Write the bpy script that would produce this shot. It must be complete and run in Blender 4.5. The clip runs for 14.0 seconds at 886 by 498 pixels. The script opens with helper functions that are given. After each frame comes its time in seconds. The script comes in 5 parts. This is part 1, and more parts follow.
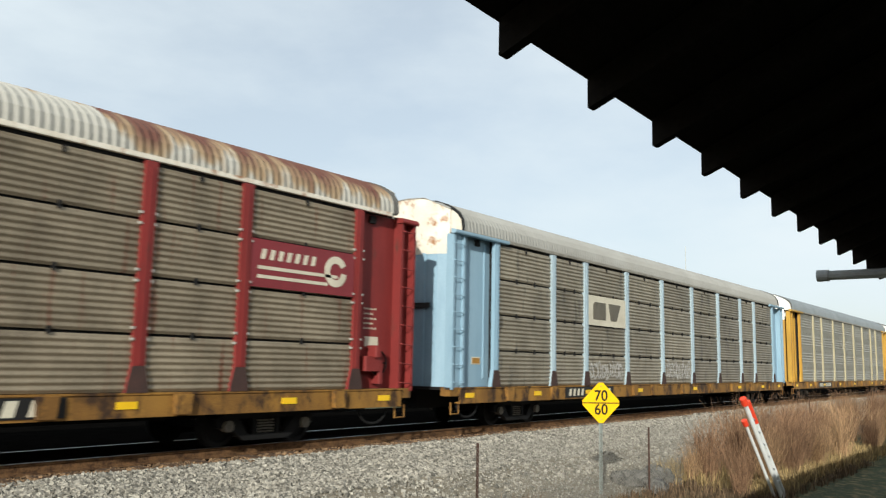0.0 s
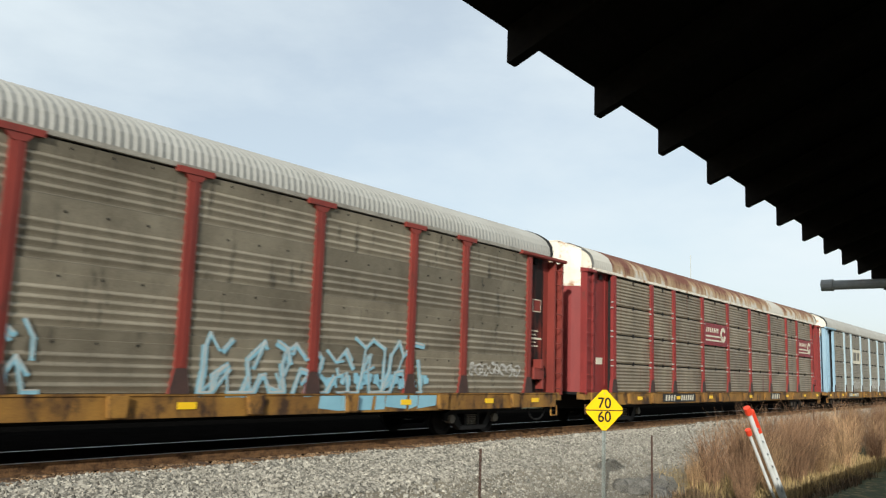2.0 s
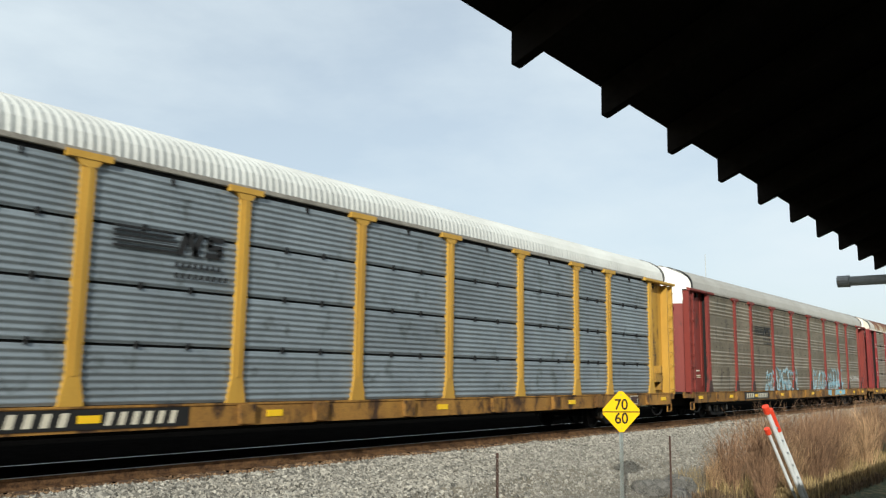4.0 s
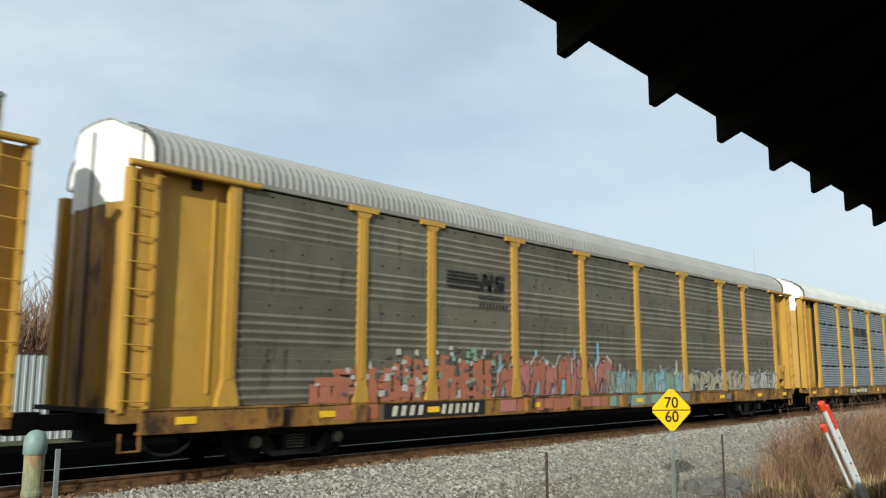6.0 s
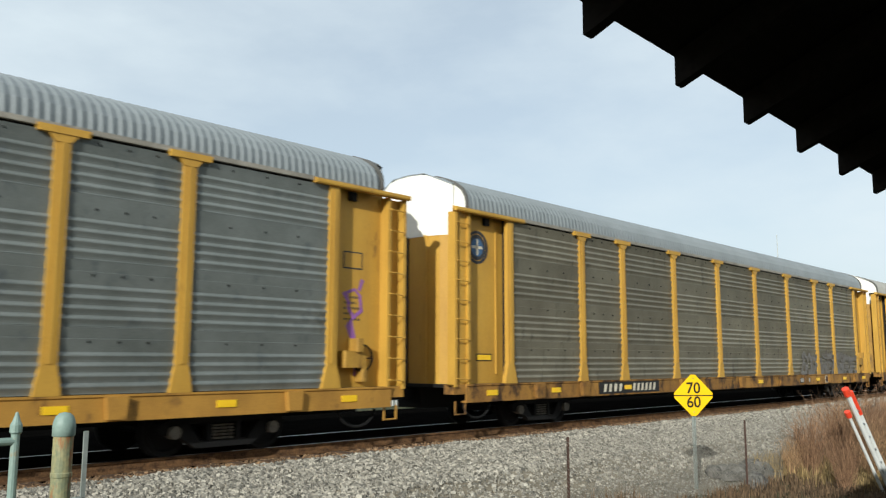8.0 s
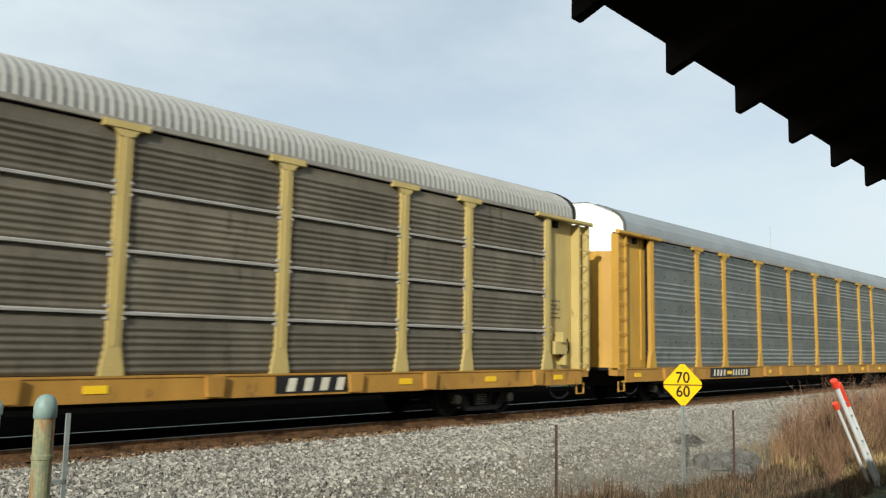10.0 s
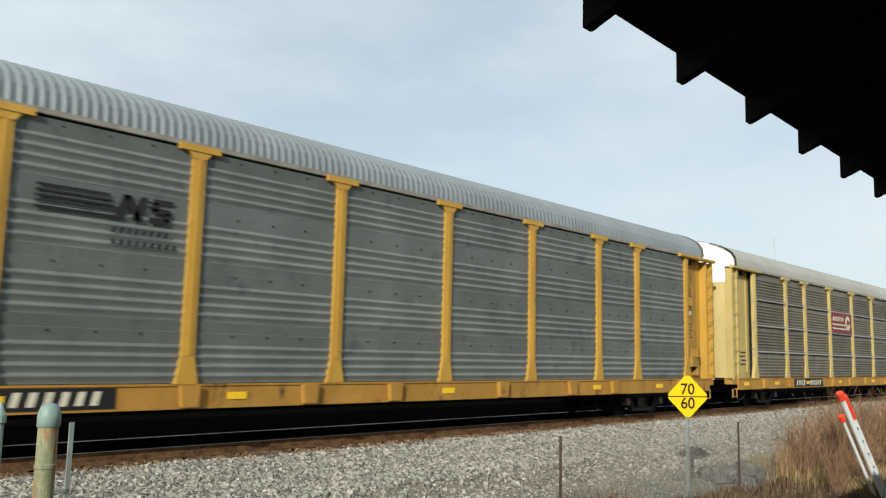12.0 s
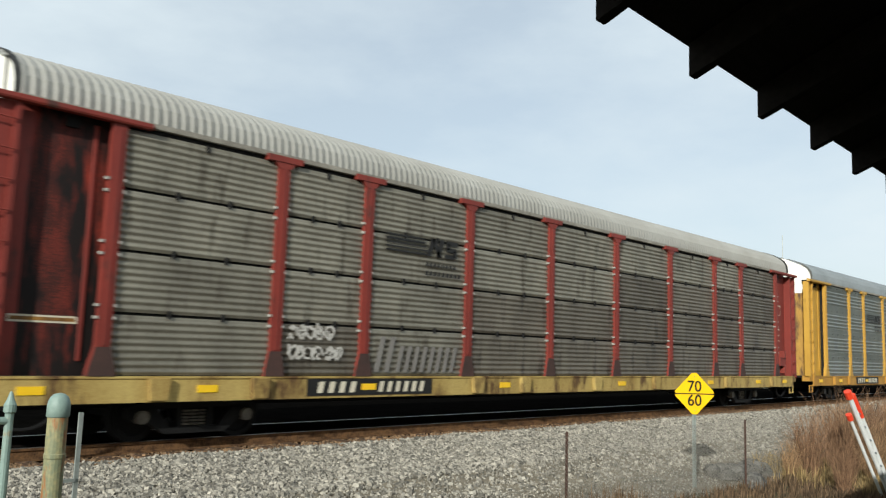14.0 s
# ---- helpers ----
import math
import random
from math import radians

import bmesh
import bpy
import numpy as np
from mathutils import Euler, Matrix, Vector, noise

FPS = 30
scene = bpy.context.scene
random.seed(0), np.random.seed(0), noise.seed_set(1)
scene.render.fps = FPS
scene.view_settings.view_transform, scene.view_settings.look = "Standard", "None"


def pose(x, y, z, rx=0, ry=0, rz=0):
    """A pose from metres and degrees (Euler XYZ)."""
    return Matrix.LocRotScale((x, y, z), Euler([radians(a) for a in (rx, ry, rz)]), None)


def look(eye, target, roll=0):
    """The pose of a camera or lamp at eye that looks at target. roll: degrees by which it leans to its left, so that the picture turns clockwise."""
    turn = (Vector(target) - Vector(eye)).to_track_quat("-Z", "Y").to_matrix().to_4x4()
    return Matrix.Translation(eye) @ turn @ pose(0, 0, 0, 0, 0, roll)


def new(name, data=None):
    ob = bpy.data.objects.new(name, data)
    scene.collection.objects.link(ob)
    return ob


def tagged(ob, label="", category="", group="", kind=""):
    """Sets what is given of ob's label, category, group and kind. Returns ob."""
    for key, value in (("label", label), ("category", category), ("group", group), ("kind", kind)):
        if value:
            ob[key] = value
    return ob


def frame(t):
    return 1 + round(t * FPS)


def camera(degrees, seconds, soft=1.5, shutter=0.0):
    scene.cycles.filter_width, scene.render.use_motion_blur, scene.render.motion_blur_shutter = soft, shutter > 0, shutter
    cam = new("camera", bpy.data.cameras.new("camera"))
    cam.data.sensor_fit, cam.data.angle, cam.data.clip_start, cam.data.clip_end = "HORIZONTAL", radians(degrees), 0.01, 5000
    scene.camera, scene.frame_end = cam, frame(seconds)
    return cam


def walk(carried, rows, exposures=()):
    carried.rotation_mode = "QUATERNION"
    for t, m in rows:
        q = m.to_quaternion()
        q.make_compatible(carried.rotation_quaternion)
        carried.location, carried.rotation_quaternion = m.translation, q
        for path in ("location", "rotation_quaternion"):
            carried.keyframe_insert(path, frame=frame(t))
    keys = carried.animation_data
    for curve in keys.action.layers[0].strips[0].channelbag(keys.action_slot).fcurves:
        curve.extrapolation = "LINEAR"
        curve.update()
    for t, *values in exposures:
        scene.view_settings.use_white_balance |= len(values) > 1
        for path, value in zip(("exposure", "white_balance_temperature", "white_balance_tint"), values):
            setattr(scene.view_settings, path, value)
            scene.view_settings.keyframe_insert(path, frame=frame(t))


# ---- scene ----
cam = camera(56.92, 14.0, soft=1.25, shutter=0.12)
PATH = [
    (0.0, pose(-0.008, -0.018, 1.584, 98.011, -1.175, -52.655)),
    (0.5, pose(-0.017, 0.001, 1.583, 98.120, -1.895, -52.307)),
    (1.0, pose(-0.010, -0.015, 1.591, 98.189, -1.401, -52.500)),
    (1.5, pose(-0.019, -0.016, 1.588, 98.409, -1.598, -52.359)),
    (2.0, pose(-0.034, -0.031, 1.576, 98.394, -1.904, -52.414)),
    (2.5, pose(-0.041, -0.043, 1.577, 98.616, -1.541, -52.528)),
    (3.0, pose(-0.026, -0.034, 1.584, 98.647, -0.966, -52.348)),
    (5.5, pose(-0.003, -0.026, 1.562, 98.735, -0.536, -49.115)),
    (6.0, pose(-0.016, -0.014, 1.555, 98.753, -0.081, -48.141)),
    (6.5, pose(-0.001, -0.006, 1.559, 98.805, 0.080, -47.109)),
    (7.0, pose(-0.013, -0.008, 1.554, 98.599, 0.407, -46.733)),
    (7.5, pose(-0.021, -0.009, 1.554, 98.176, 0.187, -46.567)),
    (8.0, pose(-0.023, 0.002, 1.545, 97.755, -0.176, -46.752)),
    (8.5, pose(-0.003, 0.006, 1.554, 97.176, -0.457, -47.233)),
    (11.0, pose(0.038, 0.012, 1.554, 96.918, -1.424, -47.267)),
    (11.5, pose(0.027, 0.030, 1.551, 97.659, -1.543, -47.505)),
    (12.0, pose(0.040, 0.036, 1.556, 97.460, -1.281, -47.083)),
    (12.5, pose(0.039, 0.034, 1.545, 97.516, -0.747, -47.259)),
    (13.0, pose(0.023, 0.027, 1.543, 97.408, -1.246, -47.268)),
    (13.5, pose(0.032, 0.033, 1.540, 97.329, -1.508, -46.991)),
    (14.0, pose(0.034, 0.046, 1.546, 97.134, -1.790, -46.658)),
]
walk(cam, PATH, [(0.0, 0.09, 6480, 10), (3.0, 0.10, 6480, 10), (5.5, -0.07, 6180, 8), (7.0, -0.04, 6180, 8), (8.5, 0.02, 6380, 9), (11.0, 0.0, 6430, 9), (14.0, 0.02, 6400, 9)])

# ---------------------------------------------------------------- light
SUN_ELEV, SUN_AZ = 21.0, 24.5          # degrees up; degrees off the track, towards the depot side
sun_dir = Vector((-math.cos(radians(SUN_AZ)) * math.cos(radians(SUN_ELEV)),
                  -math.sin(radians(SUN_AZ)) * math.cos(radians(SUN_ELEV)),
                  math.sin(radians(SUN_ELEV))))
sun = new("sun", bpy.data.lights.new("sun", "SUN"))
sun.data.energy, sun.data.angle, sun.data.color = 4.8, radians(0.6), (0.98, 0.98, 0.91)
sun.matrix_world = look((0, 0, 30), Vector((0, 0, 30)) - sun_dir)

world = bpy.data.worlds.new("sky")
scene.world = world
world.use_nodes = True
wn, wl = world.node_tree.nodes, world.node_tree.links
wn.clear()
sky = wn.new("ShaderNodeTexSky")
sky.sky_type, sky.sun_disc = "NISHITA", False
sky.sun_elevation = radians(SUN_ELEV)
sky.sun_rotation = math.atan2(sun_dir.x, sun_dir.y)
sky.air_density, sky.dust_density, sky.ozone_density = 1.0, 1.4, 1.0
wtc = wn.new("ShaderNodeTexCoord")
wmap = wn.new("ShaderNodeMapping")
wmap.inputs["Scale"].default_value = (1.0, 1.0, 2.6)
cl = wn.new("ShaderNodeTexNoise")
cl.inputs["Scale"].default_value, cl.inputs["Detail"].default_value, cl.inputs["Roughness"].default_value = 2.3, 7, 0.55
cr = wn.new("ShaderNodeValToRGB")
cr.color_ramp.elements[0].position, cr.color_ramp.elements[0].color = 0.32, (0.55, 0.55, 0.55, 1)
cr.color_ramp.elements[1].position, cr.color_ramp.elements[1].color = 0.70, (0.97, 0.97, 0.97, 1)
wmix = wn.new("ShaderNodeMixRGB")
wmix.inputs["Color2"].default_value = (6.75, 7.55, 7.9, 1)      # thin high cloud
wbg = wn.new("ShaderNodeBackground")
wbg.inputs["Strength"].default_value = 0.115
wout = wn.new("ShaderNodeOutputWorld")
wl.new(wtc.outputs["Generated"], wmap.inputs["Vector"])
wl.new(wmap.outputs["Vector"], cl.inputs["Vector"])
wl.new(cl.outputs["Fac"], cr.inputs["Fac"])
wl.new(cr.outputs["Color"], wmix.inputs["Fac"])
wl.new(sky.outputs["Color"], wmix.inputs["Color1"])
wl.new(wmix.outputs["Color"], wbg.inputs["Color"])
wl.new(wbg.outputs["Background"], wout.inputs["Surface"])


# ---------------------------------------------------------------- materials
def srgb(r, g, b):
    return tuple(((c / 255) / 12.92 if c <= 10 else (((c / 255) + 0.055) / 1.055) ** 2.4) for c in (r, g, b)) + (1.0,)


def surface(name, base, second, rough=0.7, metal=0.0, scale=2.0, stretch=(1, 1, 1), amount=0.6, fine=40.0,
            bump=0.15, spots=None, spot_at=0.62, island=False, spec=0.4, vary=0.0, spot_stretch=None):
    """Two scales of variation between two colours, an optional third colour in spots, and a fine relief."""
    m = bpy.data.materials.new(name)
    m.use_nodes = True
    n, l = m.node_tree.nodes, m.node_tree.links
    b = n["Principled BSDF"]
    tc, inf = n.new("ShaderNodeTexCoord"), n.new("ShaderNodeObjectInfo")
    off = n.new("ShaderNodeVectorMath")
    off.operation = "MULTIPLY_ADD"
    off.inputs[1].default_value = (37.0, 19.0, 23.0)
    comb = n.new("ShaderNodeCombineXYZ")
    for k in range(3):
        l.new(inf.outputs["Random"], comb.inputs[k])
    l.new(comb.outputs[0], off.inputs[0])
    l.new(tc.outputs["Object"], off.inputs[2])
    mp = n.new("ShaderNodeMapping")
    mp.inputs["Scale"].default_value = stretch
    l.new(off.outputs[0], mp.inputs["Vector"])
    big, small = n.new("ShaderNodeTexNoise"), n.new("ShaderNodeTexNoise")
    big.inputs["Scale"].default_value, big.inputs["Detail"].default_value, big.inputs["Roughness"].default_value = scale, 5, 0.6
    small.inputs["Scale"].default_value, small.inputs["Detail"].default_value = fine, 3
    l.new(mp.outputs[0], big.inputs["Vector"])
    l.new(off.outputs[0], small.inputs["Vector"])
    mixv = n.new("ShaderNodeMath")
    mixv.operation = "MULTIPLY_ADD"
    mixv.inputs[1].default_value = 0.35
    sub = n.new("ShaderNodeMath")
    sub.operation = "MULTIPLY"
    sub.inputs[1].default_value = 0.65
    l.new(big.outputs["Fac"], sub.inputs[0])
    l.new(small.outputs["Fac"], mixv.inputs[0])
    l.new(sub.outputs[0], mixv.inputs[2])
    ramp = n.new("ShaderNodeValToRGB")
    lo, hi = 0.5 - 0.22 / max(amount, 0.05) * 0.6, 0.5 + 0.22 / max(amount, 0.05) * 0.6
    ramp.color_ramp.elements[0].position, ramp.color_ramp.elements[1].position = max(0, lo), min(1, hi)
    ramp.color_ramp.elements[0].color, ramp.color_ramp.elements[1].color = second, base
    l.new(mixv.outputs[0], ramp.inputs["Fac"])
    colour = ramp.outputs["Color"]
    if island:
        geo = n.new("ShaderNodeNewGeometry")
        hsv = n.new("ShaderNodeHueSaturation")
        rr = n.new("ShaderNodeMapRange")
        rr.inputs["To Min"].default_value, rr.inputs["To Max"].default_value = 0.35, 1.6
        l.new(geo.outputs["Random Per Island"], rr.inputs["Value"])
        l.new(rr.outputs[0], hsv.inputs["Value"])
        l.new(colour, hsv.inputs["Color"])
        colour = hsv.outputs["Color"]
    if vary:
        hv, mr = n.new("ShaderNodeHueSaturation"), n.new("ShaderNodeMapRange")
        mr.inputs["To Min"].default_value, mr.inputs["To Max"].default_value = 1 - vary, 1 + vary
        l.new(inf.outputs["Random"], mr.inputs["Value"])
        l.new(mr.outputs[0], hv.inputs["Value"])
        l.new(colour, hv.inputs["Color"])
        colour = hv.outputs["Color"]
    if spots:
        sp = n.new("ShaderNodeTexNoise")
        sp.inputs["Scale"].default_value, sp.inputs["Detail"].default_value, sp.inputs["Roughness"].default_value = scale * 1.7, 8, 0.65
        mp2 = n.new("ShaderNodeMapping")
        mp2.inputs["Scale"].default_value = spot_stretch or stretch
        mp2.inputs["Location"].default_value = (5, 9, 3)
        l.new(off.outputs[0], mp2.inputs["Vector"])
        l.new(mp2.outputs[0], sp.inputs["Vector"])
        r2 = n.new("ShaderNodeValToRGB")
        r2.color_ramp.elements[0].position, r2.color_ramp.elements[1].position = spot_at - 0.05, spot_at + 0.07
        l.new(sp.outputs["Fac"], r2.inputs["Fac"])
        mx = n.new("ShaderNodeMixRGB")
        mx.inputs["Color2"].default_value = spots
        l.new(r2.outputs["Color"], mx.inputs["Fac"])
        l.new(colour, mx.inputs["Color1"])
        colour = mx.outputs["Color"]
    l.new(colour, b.inputs["Base Color"])
    b.inputs["Roughness"].default_value, b.inputs["Metallic"].default_value = rough, metal
    b.inputs["Specular IOR Level"].default_value = spec
    if bump:
        bp = n.new("ShaderNodeBump")
        bp.inputs["Strength"].default_value, bp.inputs["Distance"].default_value = bump, 0.01
        l.new(small.outputs["Fac"], bp.inputs["Height"])
        l.new(bp.outputs["Normal"], b.inputs["Normal"])
    return m


M = {}
# painted steel of the racks
M["yellow"] = surface("yellow_paint", srgb(194, 151, 62), srgb(162, 121, 50), 0.55, stretch=(1, 1, 0.3), spots=srgb(106, 77, 44), spot_at=0.68, spec=0.3)
M["pale_yellow"] = surface("pale_yellow_paint", srgb(190, 168, 106), srgb(164, 142, 86), 0.55, stretch=(1, 1, 0.3), spots=srgb(106, 84, 49), spot_at=0.70, spec=0.3)
M["red"] = surface("oxide_red_paint", srgb(136, 48, 44), srgb(104, 38, 36), 0.6, stretch=(1, 1, 0.3), spots=srgb(84, 50, 42), spot_at=0.66, spec=0.3)
M["brown_red"] = surface("brown_red_paint", srgb(134, 54, 44), srgb(100, 42, 36), 0.6, stretch=(1, 1, 0.3), spots=srgb(72, 46, 40), spot_at=0.64, spec=0.3)
M["blue"] = surface("light_blue_paint", srgb(146, 172, 186), srgb(122, 150, 166), 0.5, stretch=(1, 1, 0.3), spots=srgb(106, 97, 84), spot_at=0.72, spec=0.3)
M["white"] = surface("white_paint", srgb(236, 234, 226), srgb(214, 210, 200), 0.5, spots=srgb(150, 116, 84), spot_at=0.74)
M["white_rusty"] = surface("rust_blotched_white_paint", srgb(226, 220, 206), srgb(196, 184, 164), 0.6, scale=1.6, spots=srgb(150, 104, 68), spot_at=0.58)
# galvanised panels
M["panel_dirty"] = surface("grimy_galvanised_panel", srgb(150, 140, 121), srgb(112, 103, 88), 0.48, 0.28, scale=1.6, stretch=(0.9, 1, 0.7), amount=0.8, spots=srgb(80, 74, 64), spot_at=0.62, vary=0.15, spot_stretch=(1.6, 1, 0.3))
M["panel_sooty"] = surface("sooty_galvanised_panel", srgb(142, 137, 122), srgb(105, 100, 89), 0.48, 0.28, scale=1.6, stretch=(0.9, 1, 0.7), amount=0.8, spots=srgb(88, 82, 71), spot_at=0.60, vary=0.15, spot_stretch=(1.6, 1, 0.3))
M["panel_pale"] = surface("pale_galvanised_panel", srgb(166, 162, 152), srgb(142, 138, 128), 0.48, 0.28, scale=1.6, stretch=(0.9, 1, 0.7), amount=0.7, spots=srgb(128, 122, 110), spot_at=0.62, vary=0.06)
M["pale_grey"] = surface("faded_blue_grey_paint", srgb(166, 182, 188), srgb(142, 158, 166), 0.55, stretch=(1, 1, 0.3), spots=srgb(120, 116, 106), spot_at=0.68, spec=0.3)
M["panel_brown"] = surface("browned_galvanised_panel", srgb(116, 107, 90), srgb(86, 79, 66), 0.48, 0.28, scale=1.6, stretch=(0.9, 1, 0.7), amount=0.8, spots=srgb(70, 62, 51), spot_at=0.64, vary=0.15, spot_stretch=(1.6, 1, 0.3))
M["panel_grey"] = surface("weathered_galvanised_panel", srgb(131, 126, 109), srgb(104, 98, 84), 0.48, 0.28, scale=1.6, stretch=(0.9, 1, 0.7), amount=0.8, spots=srgb(84, 80, 70), spot_at=0.62, vary=0.15, spot_stretch=(1.6, 1, 0.3))
M["panel_silver"] = surface("bright_galvanised_panel", srgb(126, 130, 126), srgb(102, 106, 102), 0.48, 0.28, scale=1.6, stretch=(0.9, 1, 0.7), amount=0.8, spots=srgb(92, 97, 97), spot_at=0.62, vary=0.09)
M["panel_blue"] = surface("bluish_galvanised_panel", srgb(134, 142, 145), srgb(112, 119, 122), 0.48, 0.28, scale=1.6, stretch=(0.9, 1, 0.7), amount=0.8, spots=srgb(92, 97, 97), spot_at=0.62, vary=0.09)
M["panel_rusty"] = surface("rust_stained_panel", srgb(144, 131, 110), srgb(104, 93, 77), 0.48, 0.28, scale=1.3, stretch=(0.9, 1, 0.7), amount=0.9, spots=srgb(112, 66, 48), spot_at=0.63, vary=0.12, spot_stretch=(2.4, 1, 0.16))
M["panel_black"] = surface("soot_blackened_panel", srgb(112, 105, 93), srgb(78, 72, 63), 0.5, 0.25, scale=1.6, stretch=(0.9, 1, 0.7), amount=0.8, spots=srgb(60, 55, 48), spot_at=0.6, vary=0.14, spot_stretch=(1.6, 1, 0.3))
M["roof_grey"] = surface("galvanised_roof", srgb(132, 137, 138), srgb(112, 117, 118), 0.5, 0.15, scale=1.0, amount=0.7)
M["roof_edge"] = surface("dull_grey_roof_edge", srgb(99, 97, 93), srgb(77, 76, 72), 0.7, 0.1, scale=2.0)
M["roof_cream"] = surface("faded_roof", srgb(157, 155, 148), srgb(136, 133, 125), 0.6, 0.1, scale=0.8, amount=0.7)
M["roof_white"] = surface("white_painted_roof", srgb(194, 194, 187), srgb(170, 169, 162), 0.6, 0.0, scale=0.8, amount=0.7)
M["roof_rust"] = surface("rust_streaked_roof", srgb(164, 154, 136), srgb(124, 106, 90), 0.7, 0.05, scale=0.5, stretch=(2.6, 0.25, 0.25), amount=1.0, spots=srgb(102, 78, 62), spot_at=0.50)
M["roof_flange"] = surface("grimy_roof_flange", srgb(150, 144, 132), srgb(112, 106, 96), 0.7, 0.1, scale=2.5, amount=0.9)
M["red_grimed"] = surface("soot_blackened_red_paint", srgb(132, 48, 36), srgb(48, 28, 23), 0.7, scale=0.9, stretch=(1.6, 1, 0.35), amount=1.3, spots=srgb(24, 18, 16), spot_at=0.44, spec=0.25)
M["yellow_grimed"] = surface("grease_stained_yellow_paint", srgb(178, 136, 56), srgb(122, 90, 44), 0.6, scale=1.4, stretch=(1.2, 1, 0.4), amount=1.0, spots=srgb(78, 56, 36), spot_at=0.58, spec=0.25)
M["silver_post"] = surface("bleached_yellow_paint", srgb(176, 166, 138), srgb(152, 142, 114), 0.6, stretch=(1, 1, 0.3), spec=0.3)
M["link"] = surface("dull_fence_wire", srgb(150, 146, 136), srgb(110, 104, 94), 0.7, 0.3, scale=10)


def rusted_roof():
    """Pale sheets rusted from the crown down, with clean streaks on the flanks and two renewed sheets."""
    m = M["roof_rust"]
    n, l = m.node_tree.nodes, m.node_tree.links
    b = n["Principled BSDF"]
    tc, sep = n.new("ShaderNodeTexCoord"), n.new("ShaderNodeSeparateXYZ")
    l.new(tc.outputs["Object"], sep.inputs[0])
    wide, thin = n.new("ShaderNodeTexNoise"), n.new("ShaderNodeTexNoise")
    for node, scale, stretch in ((wide, 1.0, (0.28, 0.3, 0.3)), (thin, 1.0, (3.2, 0.5, 0.9))):
        mp = n.new("ShaderNodeMapping")
        mp.inputs["Scale"].default_value = stretch
        l.new(tc.outputs["Object"], mp.inputs["Vector"])
        l.new(mp.outputs[0], node.inputs["Vector"])
        node.inputs["Scale"].default_value, node.inputs["Detail"].default_value = scale, 5

    def calc(op, a, c):
        k = n.new("ShaderNodeMath")
        k.operation = op
        for i, v in enumerate((a, c)):
            if isinstance(v, float):
                k.inputs[i].default_value = v
            else:
                l.new(v, k.inputs[i])
        return k.outputs[0]
    crown = calc("MULTIPLY", calc("SUBTRACT", sep.outputs["Z"], 5.0), 0.75)
    fac = calc("ADD", calc("ADD", crown, calc("MULTIPLY", thin.outputs["Fac"], 1.5)), calc("MULTIPLY", wide.outputs["Fac"], 0.9))
    for x0, x1 in ((18.3, 19.95), (0.0, 1.7)):
        inside = calc("MULTIPLY", calc("GREATER_THAN", sep.outputs["X"], x0), calc("LESS_THAN", sep.outputs["X"], x1))
        fac = calc("SUBTRACT", fac, calc("MULTIPLY", inside, 0.62))
    worse = calc("MULTIPLY", calc("GREATER_THAN", sep.outputs["X"], 1.7), calc("LESS_THAN", sep.outputs["X"], 12.4))
    fac = calc("ADD", fac, calc("MULTIPLY", worse, 0.16))
    ramp = n.new("ShaderNodeValToRGB")
    e = ramp.color_ramp.elements
    e[0].position, e[0].color = 0.585, srgb(164, 160, 150)
    e[1].position, e[1].color = 0.92, srgb(94, 58, 46)
    mid = e.new(0.71)
    mid.color = srgb(142, 120, 92)
    half = calc("MULTIPLY", fac, 0.66)
    l.new(half, ramp.inputs["Fac"])
    l.new(ramp.outputs["Color"], b.inputs["Base Color"])


rusted_roof()
# flatcar and running gear
M["sill"] = surface("worn_yellow_sill", srgb(154, 112, 52), srgb(116, 82, 42), 0.7, scale=1.5, stretch=(1, 1, 0.6), amount=1.3, spots=srgb(60, 43, 31), spot_at=0.54, spec=0.25, vary=0.12)
M["sill_clean"] = surface("ochre_yellow_sill", srgb(178, 132, 58), srgb(146, 106, 48), 0.65, scale=1.5, stretch=(1, 1, 0.6), amount=0.9, spots=srgb(84, 60, 38), spot_at=0.63, spec=0.25)
M["sill_pale"] = surface("pale_yellow_sill", srgb(180, 157, 95), srgb(146, 120, 67), 0.7, scale=1.2, stretch=(1, 1, 0.4), amount=1.2, spots=srgb(88, 64, 40), spot_at=0.57, spec=0.25)
# Greasy steel set near black, so its colour carries the shade under the cars.
M["gear"] = surface("greasy_shaded_steel", srgb(20, 19, 18), srgb(11, 10, 10), 0.8, 0.2, scale=5, spots=srgb(30, 25, 22), spot_at=0.66)
M["clip_white"] = surface("pale_bracket_paint", srgb(168, 164, 156), srgb(136, 131, 124), 0.7)
M["bearing"] = surface("dusty_bearing_steel", srgb(132, 125, 113), srgb(81, 74, 65), 0.7, 0.2, scale=6)
M["foot"] = surface("grimy_dark_red_foot", srgb(74, 50, 44), srgb(50, 38, 34), 0.8, scale=4)
# Near-black colour in place of the unlit hollow inside the racks.
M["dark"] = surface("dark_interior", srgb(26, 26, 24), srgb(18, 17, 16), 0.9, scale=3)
M["rail"] = surface("rusty_rail", srgb(118, 88, 60), srgb(60, 44, 33), 0.95, 0.0, scale=5, stretch=(1.2, 1, 2), amount=1.0, spec=0.1)
# Shaded copy of the rail steel, near black for the rail beneath the cars.
M["rail_shaded"] = surface("shaded_rail", srgb(30, 25, 22), srgb(18, 15, 14), 0.95, 0.0, scale=6, spec=0.05)
M["rail_head"] = surface("polished_rail_head", srgb(172, 174, 176), srgb(141, 143, 146), 0.3, 1.0, scale=6)
